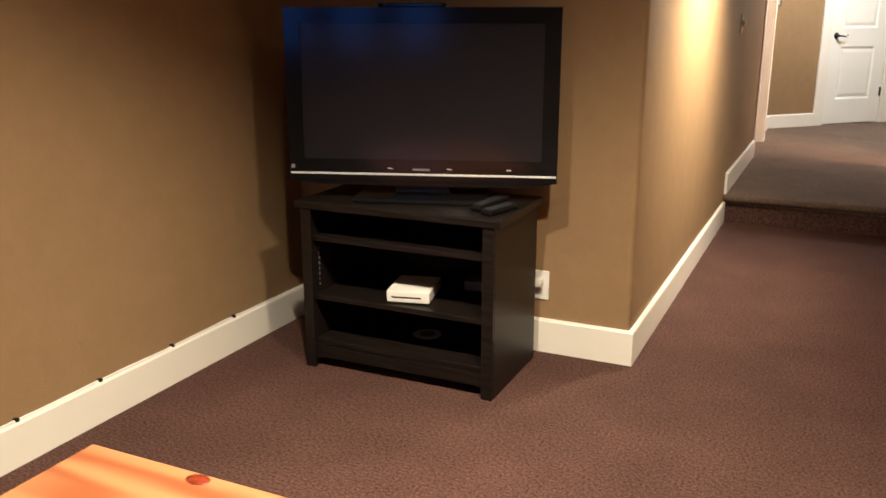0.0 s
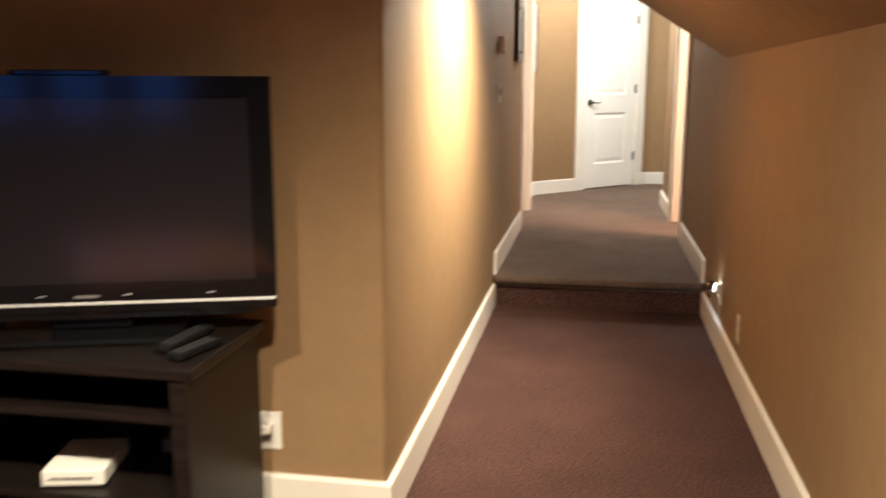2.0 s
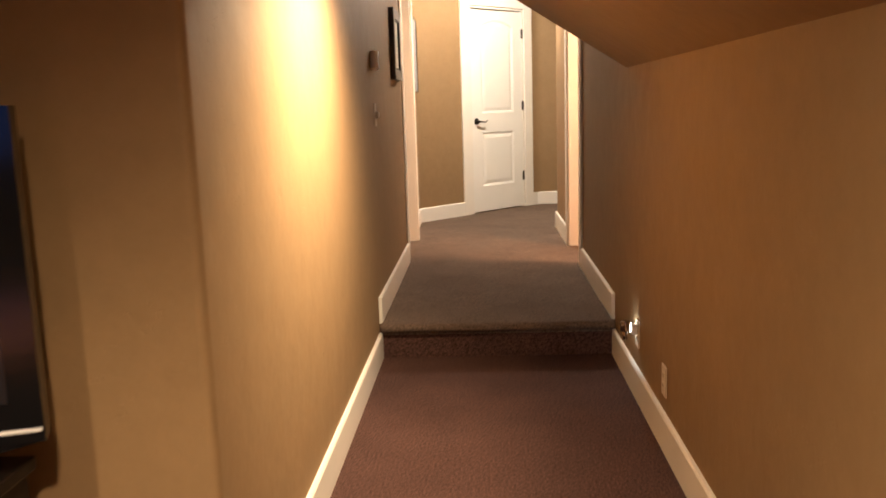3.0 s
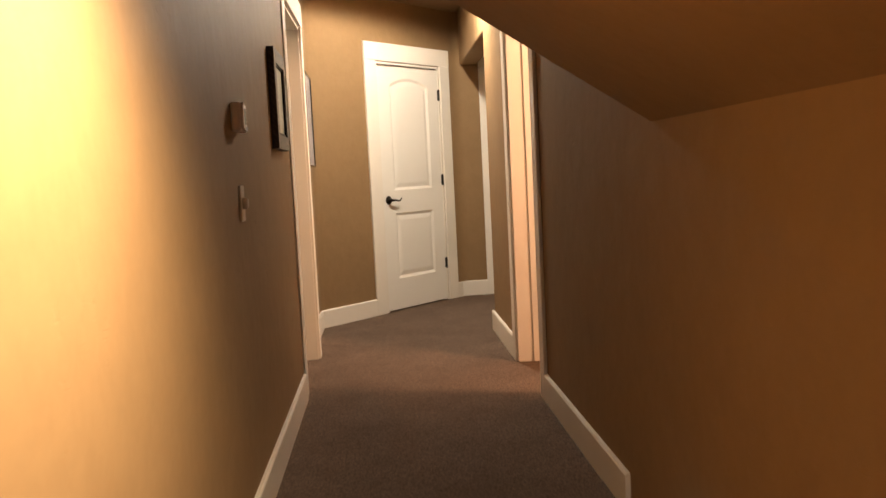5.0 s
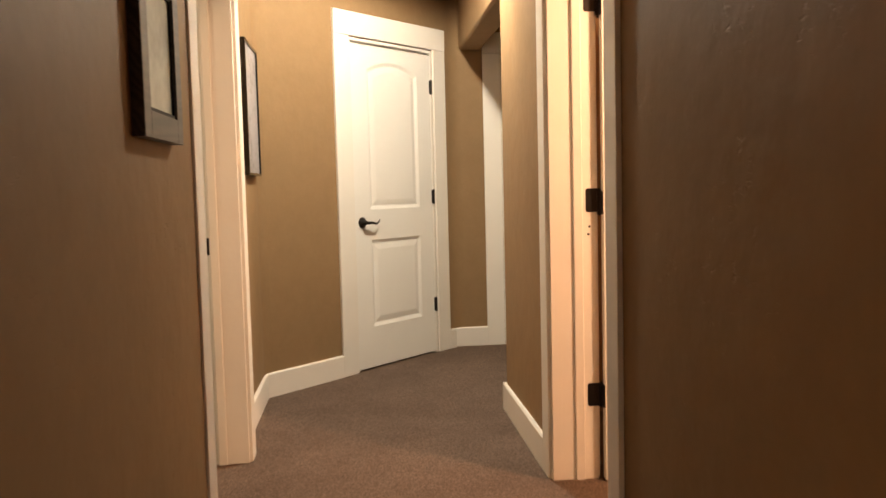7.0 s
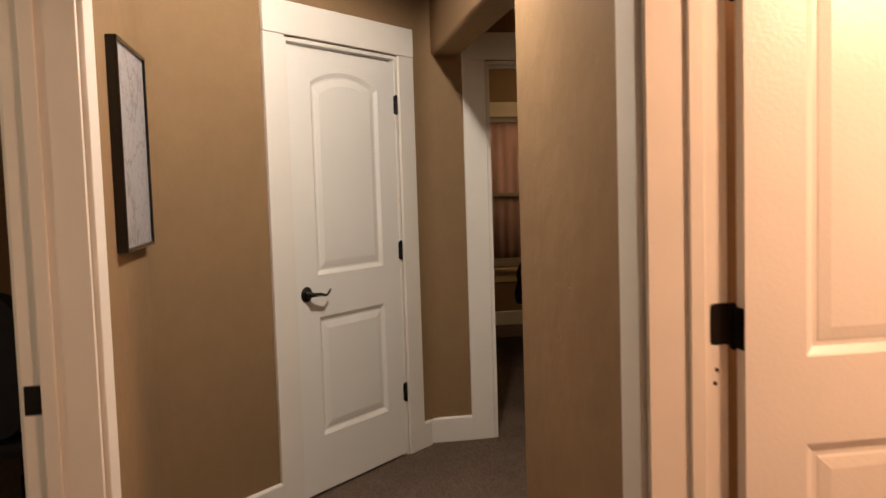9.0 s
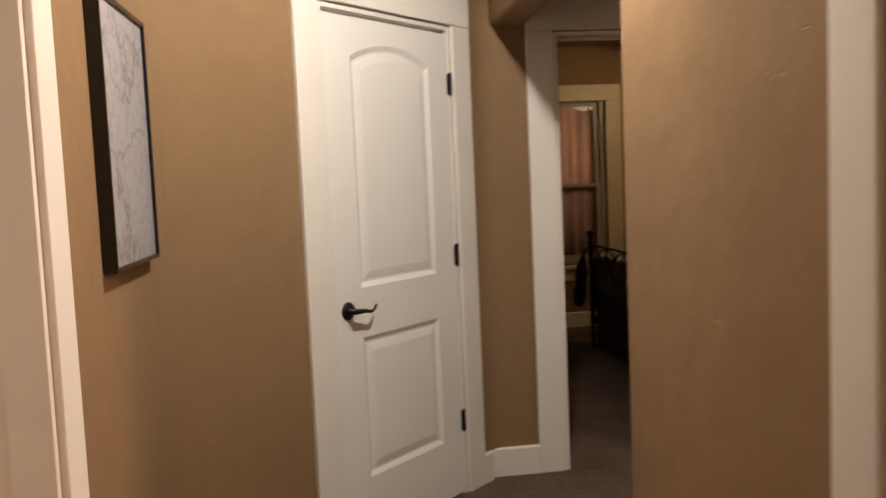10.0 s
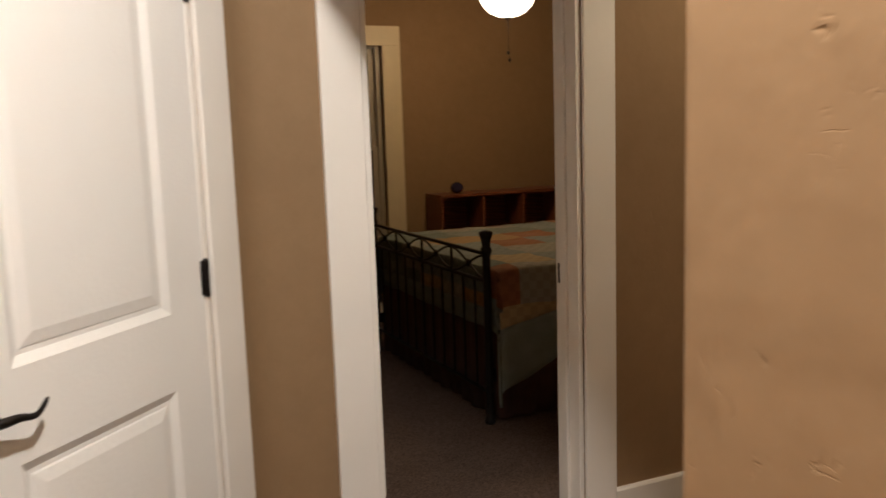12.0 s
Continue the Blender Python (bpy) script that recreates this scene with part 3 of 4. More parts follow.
def television():
    a = math.degrees(math.atan2(0.31, 0.935))
    top = thing("television", pose(-1.035, 3.385, 0.636, 0, 0, a), "black flat-panel television switched off, with a silver strip", "television")
    w, z0, z1 = 0.478, 0.068, 0.664
    bezel = part("bezel", boxes((-w, -0.035, z0, -w + 0.055, 0.02, z1), (w - 0.055, -0.035, z0, w, 0.02, z1), (-w + 0.055, -0.035, z1 - 0.052, w - 0.055, 0.02, z1), (-w + 0.055, -0.035, z0, w - 0.055, 0.02, z0 + 0.075)), M_GLOSSBLACK, top)
    part("screen", boxes((-w + 0.054, -0.029, z0 + 0.074, w - 0.054, -0.01, z1 - 0.051)), M_SCREEN, top, "dark glass screen reflecting the room")
    part("back_shell", boxes((-w + 0.04, 0.02, z0 + 0.03, w - 0.04, 0.075, z1 - 0.03), bevel=0.015), M_MATBLACK, top)
    part("silver_strip", boxes((-w + 0.004, -0.0385, z0 + 0.020, w - 0.004, -0.034, z0 + 0.027), bevel=0.001), M_SILVER, bezel, "thin silver strip along the lower edge")
    bm = bmesh.new()
    prism(bm, [(-w, z0), (w, z0), (w - 0.10, z0 - 0.018), (-w + 0.10, z0 - 0.018)], 0.03, "Y", -0.03)
    part("lower_lip", bm, M_GLOSSBLACK, top)
    part("badge", boxes((-0.030, -0.0365, z0 + 0.038, 0.030, -0.0345, z0 + 0.045)), M_GREYPL, bezel, "small pale maker's badge")
    # pale bars that paint small reflections on the gloss bezel
    for x in (-0.11, 0.10, 0.31):
        part("bezel_glint", boxes((x - 0.009, -0.0362, z0 + 0.043, x + 0.009, -0.0345, z0 + 0.0455)), M_SILVER, bezel)
    part("sticker", boxes((-w + 0.006, -0.0362, z0 + 0.040, -w + 0.018, -0.0345, z0 + 0.055)), M_GREYPL, bezel)
    part("neck", boxes((-0.10, -0.01, 0.018, 0.10, 0.05, z0 + 0.05), bevel=0.006), M_GLOSSBLACK, top)
    part("foot", boxes((-0.235, -0.115, 0.0, 0.235, 0.12, 0.016), bevel=0.007), M_GLOSSBLACK, top)
    return top


television()

# ---------- on and round the television stand ----------
def console():
    a = math.degrees(math.atan2(0.033, 0.144))
    top = thing("game_console", pose(-1.018, 3.225, 0.2835, 0, 0, a), "white slim game console lying flat on the shelf", "game console")
    shell = part("shell", boxes((-0.078, 0.0, 0.004, 0.078, 0.20, 0.046), bevel=0.004), M_WHITEPL, top)
    part("disc_slot", boxes((-0.060, -0.0012, 0.021, 0.048, 0.001, 0.026)), M_MATBLACK, shell, "dark disc slot")
    part("base", boxes((-0.070, 0.01, 0.0, 0.070, 0.19, 0.004)), M_GREYPL, top)
    return top


def small_box():
    top = thing("streaming_box", pose(-0.86, 3.49, 0.2825, 0, 0, 8), "small grey electronic box at the back of the shelf", "electronics")
    part("shell", boxes((-0.045, -0.03, 0.002, 0.045, 0.04, 0.040), bevel=0.004), M_GREYPL, top)
    part("base", boxes((-0.04, -0.025, 0.0, 0.04, 0.035, 0.002)), M_MATBLACK, top)


M_DIM = material("dim_grey_rubber", (0.045, 0.045, 0.048), 0.6, vary=0.2)


def remote(m, label, length):
    top = thing("remote_control", m, label, "remote control", "remotes on the stand")
    bm = boxes((-0.022, -length / 2, 0.0, 0.022, length / 2, 0.020), bevel=0.006)
    shell = part("shell", bm, M_MATBLACK, top)
    for r in range(7):
        for c in (-1, 0, 1):
            part("button", boxes((c * 0.012 - 0.004, -length * 0.38 + r * length * 0.115 - 0.003, 0.0199, c * 0.012 + 0.004, -length * 0.38 + r * length * 0.115 + 0.003, 0.0215)), M_DIM, shell)


def loose_disc():
    top = thing("disc", pose(-1.025, 3.40, 0.1085), "loose silvery disc with a thin cable on the lower shelf", "disc")
    bm = bmesh.new()
    rings = [(0.0075, 0.0), (0.056, 0.0), (0.056, 0.0014), (0.0075, 0.0014)]
    vs = [[bm.verts.new((r * math.cos(2 * math.pi * k / 36), r * math.sin(2 * math.pi * k / 36), z)) for k in range(36)] for r, z in rings]
    for a, b in zip(vs, vs[1:] + vs[:1]):
        for k in range(36):
            j = (k + 1) % 36
            bm.faces.new((a[k], a[j], b[j], b[k]))
    part("disc_face", bm, material("disc_silver", (0.62, 0.62, 0.63), 0.35, metal=0.1, vary=0.15, scale=30), top, "silvery disc")
    part("label_band", lathe(bmesh.new(), [(0.012, 0.0013), (0.030, 0.0013), (0.030, 0.0019), (0.012, 0.0019)], 30), M_GREYPL, top, "dark printed band")
    part("cable", tube(bmesh.new(), [(0.045 + 0.012 * k, 0.02 + 0.018 * math.sin(k * 0.8), 0.0035) for k in range(9)], 0.0028, 6), M_MATBLACK, top)


def wall_plate(name, m, label, kind_of="outlet", mat=None):
    """A cover plate on a wall: local x across, local y out of the wall, local z up, its middle at the origin."""
    mat = mat or M_WHITEPL
    top = thing(name, m, label, "outlet" if kind_of == "outlet" else "dimmer switch")
    part("plate", boxes((-0.036, 0.0, -0.058, 0.036, 0.006, 0.058), bevel=0.0025), mat, top)
    if kind_of == "outlet":
        for z in (-0.020, 0.020):
            socket = part("socket", boxes((-0.016, 0.006, z - 0.014, 0.016, 0.008, z + 0.014), bevel=0.001), mat, top)
            for x in (-0.006, 0.006):
                part("slot", boxes((x - 0.0012, 0.0079, z - 0.004, x + 0.0012, 0.0086, z + 0.006)), M_MATBLACK, socket)
    else:
        part("knob", lathe(bmesh.new(), [(0.001, 0.005), (0.019, 0.005), (0.018, 0.018), (0.015, 0.022), (0.001, 0.0225)], 24, "Y"), mat, top, "round dimmer knob", True)
    part("screw", lathe(bmesh.new(), [(0.0035, 0.0055), (0.003, 0.0072)], 10, "Y", (0, 0, 0.040 if kind_of != "outlet" else 0.0)), M_SILVER, top)
    return top


console()
small_box()
remote(pose(-0.765, 3.365, 0.6365, 0, 0, -6), "black remote control with grey buttons on the stand", 0.21)
remote(pose(-0.700, 3.290, 0.6365, 0, 0, -14), "shorter black remote control lying beside the other", 0.16)
loose_disc()
top = thing("sensor_bar", pose(-1.065, 3.375, 1.3005, 0, 0, 18.3), "slim black sensor bar on top of the television", "sensor bar")
part("bar", boxes((-0.118, -0.012, 0.0, 0.118, 0.012, 0.014), bevel=0.004), M_MATBLACK, top)
part("lens", boxes((-0.10, -0.0135, 0.003, 0.10, -0.0115, 0.011)), M_GLOSSBLACK, top)

wall_plate("outlet", pose(-0.680, YTV, 0.270, 0, 0, 180), "white duplex wall outlet beside the television stand")
wall_plate("outlet", pose(XTV, 2.105, 0.298, 0, 0, -90), "white duplex wall outlet above the baseboard")
wall_plate("outlet", pose(XR, 5.12, 0.253, 0, 0, 90), "almond duplex wall outlet low on the knee wall", mat=M_ALMOND)
wall_plate("outlet", pose(XR, 5.66, 0.283, 0, 0, 90), "almond duplex wall outlet behind the night light", mat=M_ALMOND)
wall_plate("dimmer_switch", pose(XL, 6.48, 1.240, 0, 0, -90), "almond rotary dimmer switch on the hall wall", "dimmer", M_ALMOND)

# power lead from the outlet down behind the stand
bm = bmesh.new()
lead = [(-0.680, YTV - 0.012, 0.285), (-0.682, YTV - 0.045, 0.282), (-0.70, YTV - 0.05, 0.262), (-0.715, YTV - 0.045, 0.225), (-0.70, YTV - 0.05, 0.16), (-0.69, YTV - 0.055, 0.09), (-0.682, YTV - 0.06, 0.03), (-0.695, YTV - 0.075, 0.006), (-0.73, YTV - 0.07, 0.005)]
tube(bm, lead, 0.0032, 8)
box(bm, -0.695, YTV - 0.045, 0.272, -0.665, YTV - 0.009, 0.300, 0.004)
tagged(link("power_cord", bm, M_WHITEPL, None, True), "white power cord hanging from the outlet to the floor", "cable")
bm = bmesh.new()
tube(bm, [(XTV + 0.0085 + 0.002 * math.sin(k * 1.3), -2.8 + k * 0.16, BBH + 0.0035 + 0.0015 * math.sin(k * 2.1)) for k in range(40)], 0.0035, 6)
tagged(link("speaker_wire", bm, M_WHITEPL, None, True), "thin white wire running along the top of the baseboard", "cable")
for y in (2.196, 2.507, 2.838, 3.18):
    bm = boxes((XTV, y - 0.006, BBH + 0.0005, XTV + 0.017, y + 0.006, BBH + 0.011), bevel=0.002)
    tagged(link("wire_clip", bm, M_MATBLACK), "small black clip holding the wire", "cable clip", "wire clips")


# ---------- pine table ----------
def pine_table():
    top = thing("pine_table", pose(-0.53, 1.21, 0), "knotty orange pine coffee table with square legs", "table")
    x0, x1, y0, y1, h = -0.432, 0.432, -0.56, 0.56, 0.45
    n = 5
    for k in range(n):
        a, b = y0 + (y1 - y0) * k / n, y0 + (y1 - y0) * (k + 1) / n
        part("board", boxes((x0, a + 0.0006, h - 0.032, x1, b - 0.0006, h), bevel=0.003), M_PINE, top)
    for x, y in ((-0.152, 0.539), (0.1, 0.2), (-0.2, -0.1), (0.22, -0.35)):
        bm = lathe(bmesh.new(), [(0.001, h - 0.001), (0.021, h - 0.001), (0.020, h + 0.0008), (0.012, h + 0.0018), (0.001, h + 0.0014)], 20, "Z", (0, 0, 0))
        for v in bm.verts:
            v.co.x, v.co.y = v.co.x * 1.25 + x, v.co.y * 0.85 + y
        part("knot", bm, M_KNOT, top, "dark reddish knot", True)
    for s in (-1, 1):
        part("apron", boxes((x0 + 0.08, s * 0.51 - 0.011, h - 0.115, x1 - 0.08, s * 0.51 + 0.011, h - 0.032)), M_PINE, top)
        part("apron", boxes((s * 0.385 - 0.011, y0 + 0.10, h - 0.115, s * 0.385 + 0.011, y1 - 0.10, h - 0.032)), M_PINE, top)
        for q in (-1, 1):
            part("leg", boxes((s * 0.375 - 0.035, q * 0.50 - 0.035, 0.0, s * 0.375 + 0.035, q * 0.50 + 0.035, h - 0.032), bevel=0.004), M_PINE, top)


pine_table()

# ---------- recessed lights ----------
M_BULB = emitter("lit_bulb", (1.0, 0.85, 0.62), 12)


def recessed_light(m):
    top = thing("recessed_light", m, "white-rimmed recessed ceiling light, switched on", "ceiling light", "recessed lights")
    bm = bmesh.new()
    rings = [(0.085, -0.001), (0.085, -0.006), (0.062, -0.008), (0.058, -0.001)]
    vs = [[bm.verts.new((r * math.cos(2 * math.pi * k / 28), r * math.sin(2 * math.pi * k / 28), z)) for k in range(28)] for r, z in rings]
    for a, b in zip(vs, vs[1:] + vs[:1]):
        for k in range(28):
            j = (k + 1) % 28
            bm.faces.new((a[k], a[j], b[j], b[k]))
    part("trim_ring", bm, M_WHITEPL, top)
    part("bulb", lathe(bmesh.new(), [(0.001, -0.001), (0.056, -0.001), (0.055, -0.003), (0.001, -0.004)], 24), M_BULB, top, "glowing bulb face")


for cx, cy, watts in CANS:
    recessed_light(pose(cx, cy, FLAT))
for cx, cy, watts, cone, lean in SLOPE_CANS:
    recessed_light(pose(cx, cy, slope_z(cx), 0, math.degrees(math.atan(SLOPE)), 0))
recessed_light(pose(*HALL_CAN, CEIL))
# fixture for the added passage fill light, out of view
recessed_light(pose(*PASSAGE_FILL, CEIL))

# ---------- hall: thermostat, night light, pictures ----------
top = thing("thermostat", pose(XL, 6.45, 1.512, 0, 0, -90), "white plastic thermostat with a small display", "thermostat")
part("body", boxes((-0.058, 0.0, -0.046, 0.058, 0.032, 0.046), bevel=0.008), M_WHITEPL, top)
part("display", boxes((-0.040, 0.0318, -0.020, 0.012, 0.0335, 0.026), bevel=0.0005), material("lcd_grey", (0.33, 0.34, 0.27), 0.25), top, "grey display window")
part("bezel", boxes((-0.044, 0.0312, -0.024, 0.016, 0.0326, 0.030), bevel=0.0005), M_GREYPL, top)
part("cover", boxes((-0.045, 0.0318, -0.041, 0.045, 0.036, -0.027), bevel=0.001), M_GREYPL, top)
bm = bmesh.new()
prism(bm, [(0.058 * c - 0.0, 0.046 * s) for c, s in [(0.45, -0.95), (0.92, -0.8), (1.0, 0), (0.92, 0.7), (0.6, 0.98), (0.45, 0.9), (0.7, 0.6), (0.78, 0), (0.7, -0.6)]], 0.008, "Y", 0.031)
part("rim", bm, M_WHITEPL, top)

M_GLOW = emitter("night_glow", (0.85, 0.97, 1.0), 9)
M_CHROME = material("dark_chrome", (0.30, 0.24, 0.20), 0.12, metal=1.0, vary=0.2, scale=40)
top = thing("night_light", pose(XR - 0.0086, 5.66, 0.305, 0, 0, 90), "dark metal plug-in night light, glowing white", "night light")
part("plug_body", boxes((-0.020, 0.0, -0.022, 0.020, 0.022, 0.020), bevel=0.004), M_WHITEPL, top)
shade = part("shade", lathe(bmesh.new(), [(0.012, -0.010), (0.021, -0.008), (0.022, 0.030), (0.020, 0.034), (0.001, 0.034)], 20, "Z", (0.0, 0.048, 0.0)), M_CHROME, top, "dark metal cylinder shade", True)
part("tip", lathe(bmesh.new(), [(0.001, -0.048), (0.010, -0.046), (0.011, -0.012), (0.001, -0.010)], 16, "Z", (0.0, 0.048, 0.0)), M_CHROME, shade, "", True)
part("bulb", lathe(bmesh.new(), [(0.001, -0.020), (0.009, -0.016), (0.012, 0.0), (0.009, 0.016), (0.001, 0.020)], 14, "Z", (0.018, 0.024, 0.002)), M_GLOW, top, "glowing white bulb", True)


def map_paper():
    """Pale grey chart with fine coast and contour lines."""
    m = material("chart_paper", (0.55, 0.54, 0.55), 0.35, vary=0.04, scale=5)
    nt = m.node_tree
    bsdf = nt.nodes["Principled BSDF"]
    tc = next(n for n in nt.nodes if n.type == "TEX_COORD")
    out = None
    for scale, lo, hi, dark in ((4.5, 0.485, 0.492, 0.55), (12.0, 0.49, 0.50, 0.72), (34.0, 0.58, 0.64, 0.80)):
        n = nt.nodes.new("ShaderNodeTexNoise")
        n.inputs["Scale"].default_value, n.inputs["Detail"].default_value = scale, 6
        nt.links.new(tc.outputs["Object"], n.inputs["Vector"])
        r = nt.nodes.new("ShaderNodeValToRGB")
        e = r.color_ramp.elements
        e[0].position, e[0].color = lo - 0.015, (1, 1, 1, 1)
        e[1].position, e[1].color = lo, (dark, dark, dark * 0.95, 1)
        e.new(hi).color = (dark, dark, dark * 0.95, 1)
        e.new(hi + 0.015).color = (1, 1, 1, 1)
        nt.links.new(n.outputs["Fac"], r.inputs["Fac"])
        if out is None:
            out = r.outputs["Color"]
        else:
            mul = nt.nodes.new("ShaderNodeMix")
            mul.data_type, mul.blend_type = "RGBA", "MULTIPLY"
            mul.inputs["Factor"].default_value = 1
            nt.links.new(out, mul.inputs["A"])
            nt.links.new(r.outputs["Color"], mul.inputs["B"])
            out = mul.outputs["Result"]
    tone = nt.nodes.new("ShaderNodeMix")
    tone.data_type, tone.blend_type = "RGBA", "MULTIPLY"
    tone.inputs["Factor"].default_value = 1
    tone.inputs["A"].default_value = (0.38, 0.37, 0.40, 1)
    nt.links.new(out, tone.inputs["B"])
    nt.links.new(tone.outputs["Result"], bsdf.inputs["Base Color"])
    return m


def picture(name, m, w, h, depth, rim, label, paper, frame_mat, mat_board=0.0):
    """A framed picture: local x across, y out of the wall, z up, middle at the origin."""
    top = thing(name, m, label, "picture")
    a, b = w / 2, h / 2
    rim_part = part("frame", boxes((-a, 0, -b, -a + rim, depth, b), (a - rim, 0, -b, a, depth, b), (-a + rim, 0, b - rim, a - rim, depth, b), (-a + rim, 0, -b, a - rim, depth, -b + rim), bevel=0.0015), frame_mat, top)
    part("backing", boxes((-a + rim * 0.6, 0.002, -b + rim * 0.6, a - rim * 0.6, depth * 0.55, b - rim * 0.6)), M_MATBLACK, top)
    part("print", boxes((-a + rim, depth * 0.56, -b + rim, a - rim, depth * 0.56 + 0.002 + (0.004 if depth > 0.03 and not mat_board else 0), b - rim)), paper, top)
    if mat_board:
        part("inner_lip", boxes((-a + rim, depth * 0.5, -b + rim, -a + rim + mat_board, depth * 0.8, b - rim), (a - rim - mat_board, depth * 0.5, -b + rim, a - rim, depth * 0.8, b - rim),
             (-a + rim + mat_board, depth * 0.5, b - rim - mat_board, a - rim - mat_board, depth * 0.8, b - rim), (-a + rim + mat_board, depth * 0.5, -b + rim, a - rim - mat_board, depth * 0.8, -b + rim + mat_board)), M_MATBLACK, rim_part, "narrow black inner lip")
    return top


M_FRAME = wood("dark_picture_frame", (0.018, 0.012, 0.009), (0.05, 0.034, 0.025), 0.38)
M_PRINT = material("faded_print", (0.42, 0.44, 0.38), 0.3, vary=0.25, scale=9, fine=(40, 0.1))
picture("framed_chart", pose(XLU, 9.785, 1.72, 0, 0, -90), 0.468, 0.648, 0.034, 0.012, "framed grey nautical chart in a thin black frame", map_paper(), M_GLOSSBLACK)
picture("framed_print", pose(XL, 7.57, 1.66, 0, 0, -90), 0.40, 0.43, 0.030, 0.062, "small faded print in a wide dark wooden frame", M_PRINT, M_FRAME, 0.010)

# ---------- bedroom ----------
M_IRON = material("black_iron", (0.020, 0.018, 0.017), 0.45, metal=0.6, vary=0.3, scale=40, bump=0.15, bump_scale=80)
M_SKIRT = material("bed_skirt_cloth", (0.085, 0.040, 0.030), 0.9, vary=0.2, scale=14, bump=0.3, bump_scale=200)
M_CHERRY = wood("cherry_veneer", (0.13, 0.038, 0.016), (0.24, 0.080, 0.032), 0.35)
M_CURTAIN = material("pink_curtain", (0.50, 0.30, 0.27), 0.85, vary=0.1, scale=6, bump=0.2, bump_scale=150)
M_VINYL = material("window_vinyl", (0.36, 0.32, 0.25), 0.4, vary=0.05)
M_CREAM = material("cream_casing_paint", (0.66, 0.56, 0.36), 0.45, vary=0.04)
M_OPAL = emitter("lit_opal_glass", (1.0, 0.80, 0.52), 5)
M_BLADE = wood("fan_blade_wood", (0.05, 0.028, 0.015), (0.10, 0.06, 0.035), 0.4)

glass = bpy.data.materials.new("window_glass")
glass.use_nodes = True
g = glass.node_tree.nodes["Principled BSDF"]
g.inputs["Base Color"].default_value = (0.95, 0.97, 0.96, 1)
g.inputs["Roughness"].default_value, g.inputs["Transmission Weight"].default_value, g.inputs["IOR"].default_value = 0.02, 1.0, 1.5


def patchwork():
    m = material("patchwork_cotton", (0.3, 0.3, 0.3), 0.9, vary=0.1, scale=10)
    nt = m.node_tree
    bsdf = nt.nodes["Principled BSDF"]
    tc = next(n for n in nt.nodes if n.type == "TEX_COORD")
    mp = nt.nodes.new("ShaderNodeMapping")
    mp.inputs["Location"].default_value = (0.03, 0.07, 0.02)
    nt.links.new(tc.outputs["UV"], mp.inputs["Vector"])
    vor = nt.nodes.new("ShaderNodeTexVoronoi")
    vor.voronoi_dimensions, vor.distance = "2D", "CHEBYCHEV"
    vor.inputs["Scale"].default_value, vor.inputs["Randomness"].default_value = 3.6, 0.0
    nt.links.new(mp.outputs["Vector"], vor.inputs["Vector"])
    sep = nt.nodes.new("ShaderNodeSeparateColor")
    nt.links.new(vor.outputs["Color"], sep.inputs["Color"])
    ramp = nt.nodes.new("ShaderNodeValToRGB")
    ramp.color_ramp.interpolation = "CONSTANT"
    e = ramp.color_ramp.elements
    e[0].position, e[0].color = 0.0, (0.17, 0.20, 0.17, 1)
    e[1].position, e[1].color = 0.22, (0.36, 0.23, 0.10, 1)
    for p, c in ((0.40, (0.22, 0.25, 0.22)), (0.58, (0.42, 0.32, 0.18)), (0.74, (0.28, 0.12, 0.06)), (0.86, (0.30, 0.29, 0.23))):
        e.new(p).color = (*c, 1)
    nt.links.new(sep.outputs[0], ramp.inputs["Fac"])
    wv = nt.nodes.new("ShaderNodeTexChecker")
    wv.inputs["Scale"].default_value = 26
    wv.inputs["Color1"].default_value, wv.inputs["Color2"].default_value = (1, 1, 1, 1), (0.84, 0.84, 0.84, 1)
    nt.links.new(mp.outputs["Vector"], wv.inputs["Vector"])
    mul = nt.nodes.new("ShaderNodeMix")
    mul.data_type, mul.blend_type = "RGBA", "MULTIPLY"
    mul.inputs["Factor"].default_value = 1
    nt.links.new(ramp.outputs["Color"], mul.inputs["A"])
    nt.links.new(wv.outputs["Color"], mul.inputs["B"])
    nt.links.new(mul.outputs["Result"], bsdf.inputs["Base Color"])
    return m


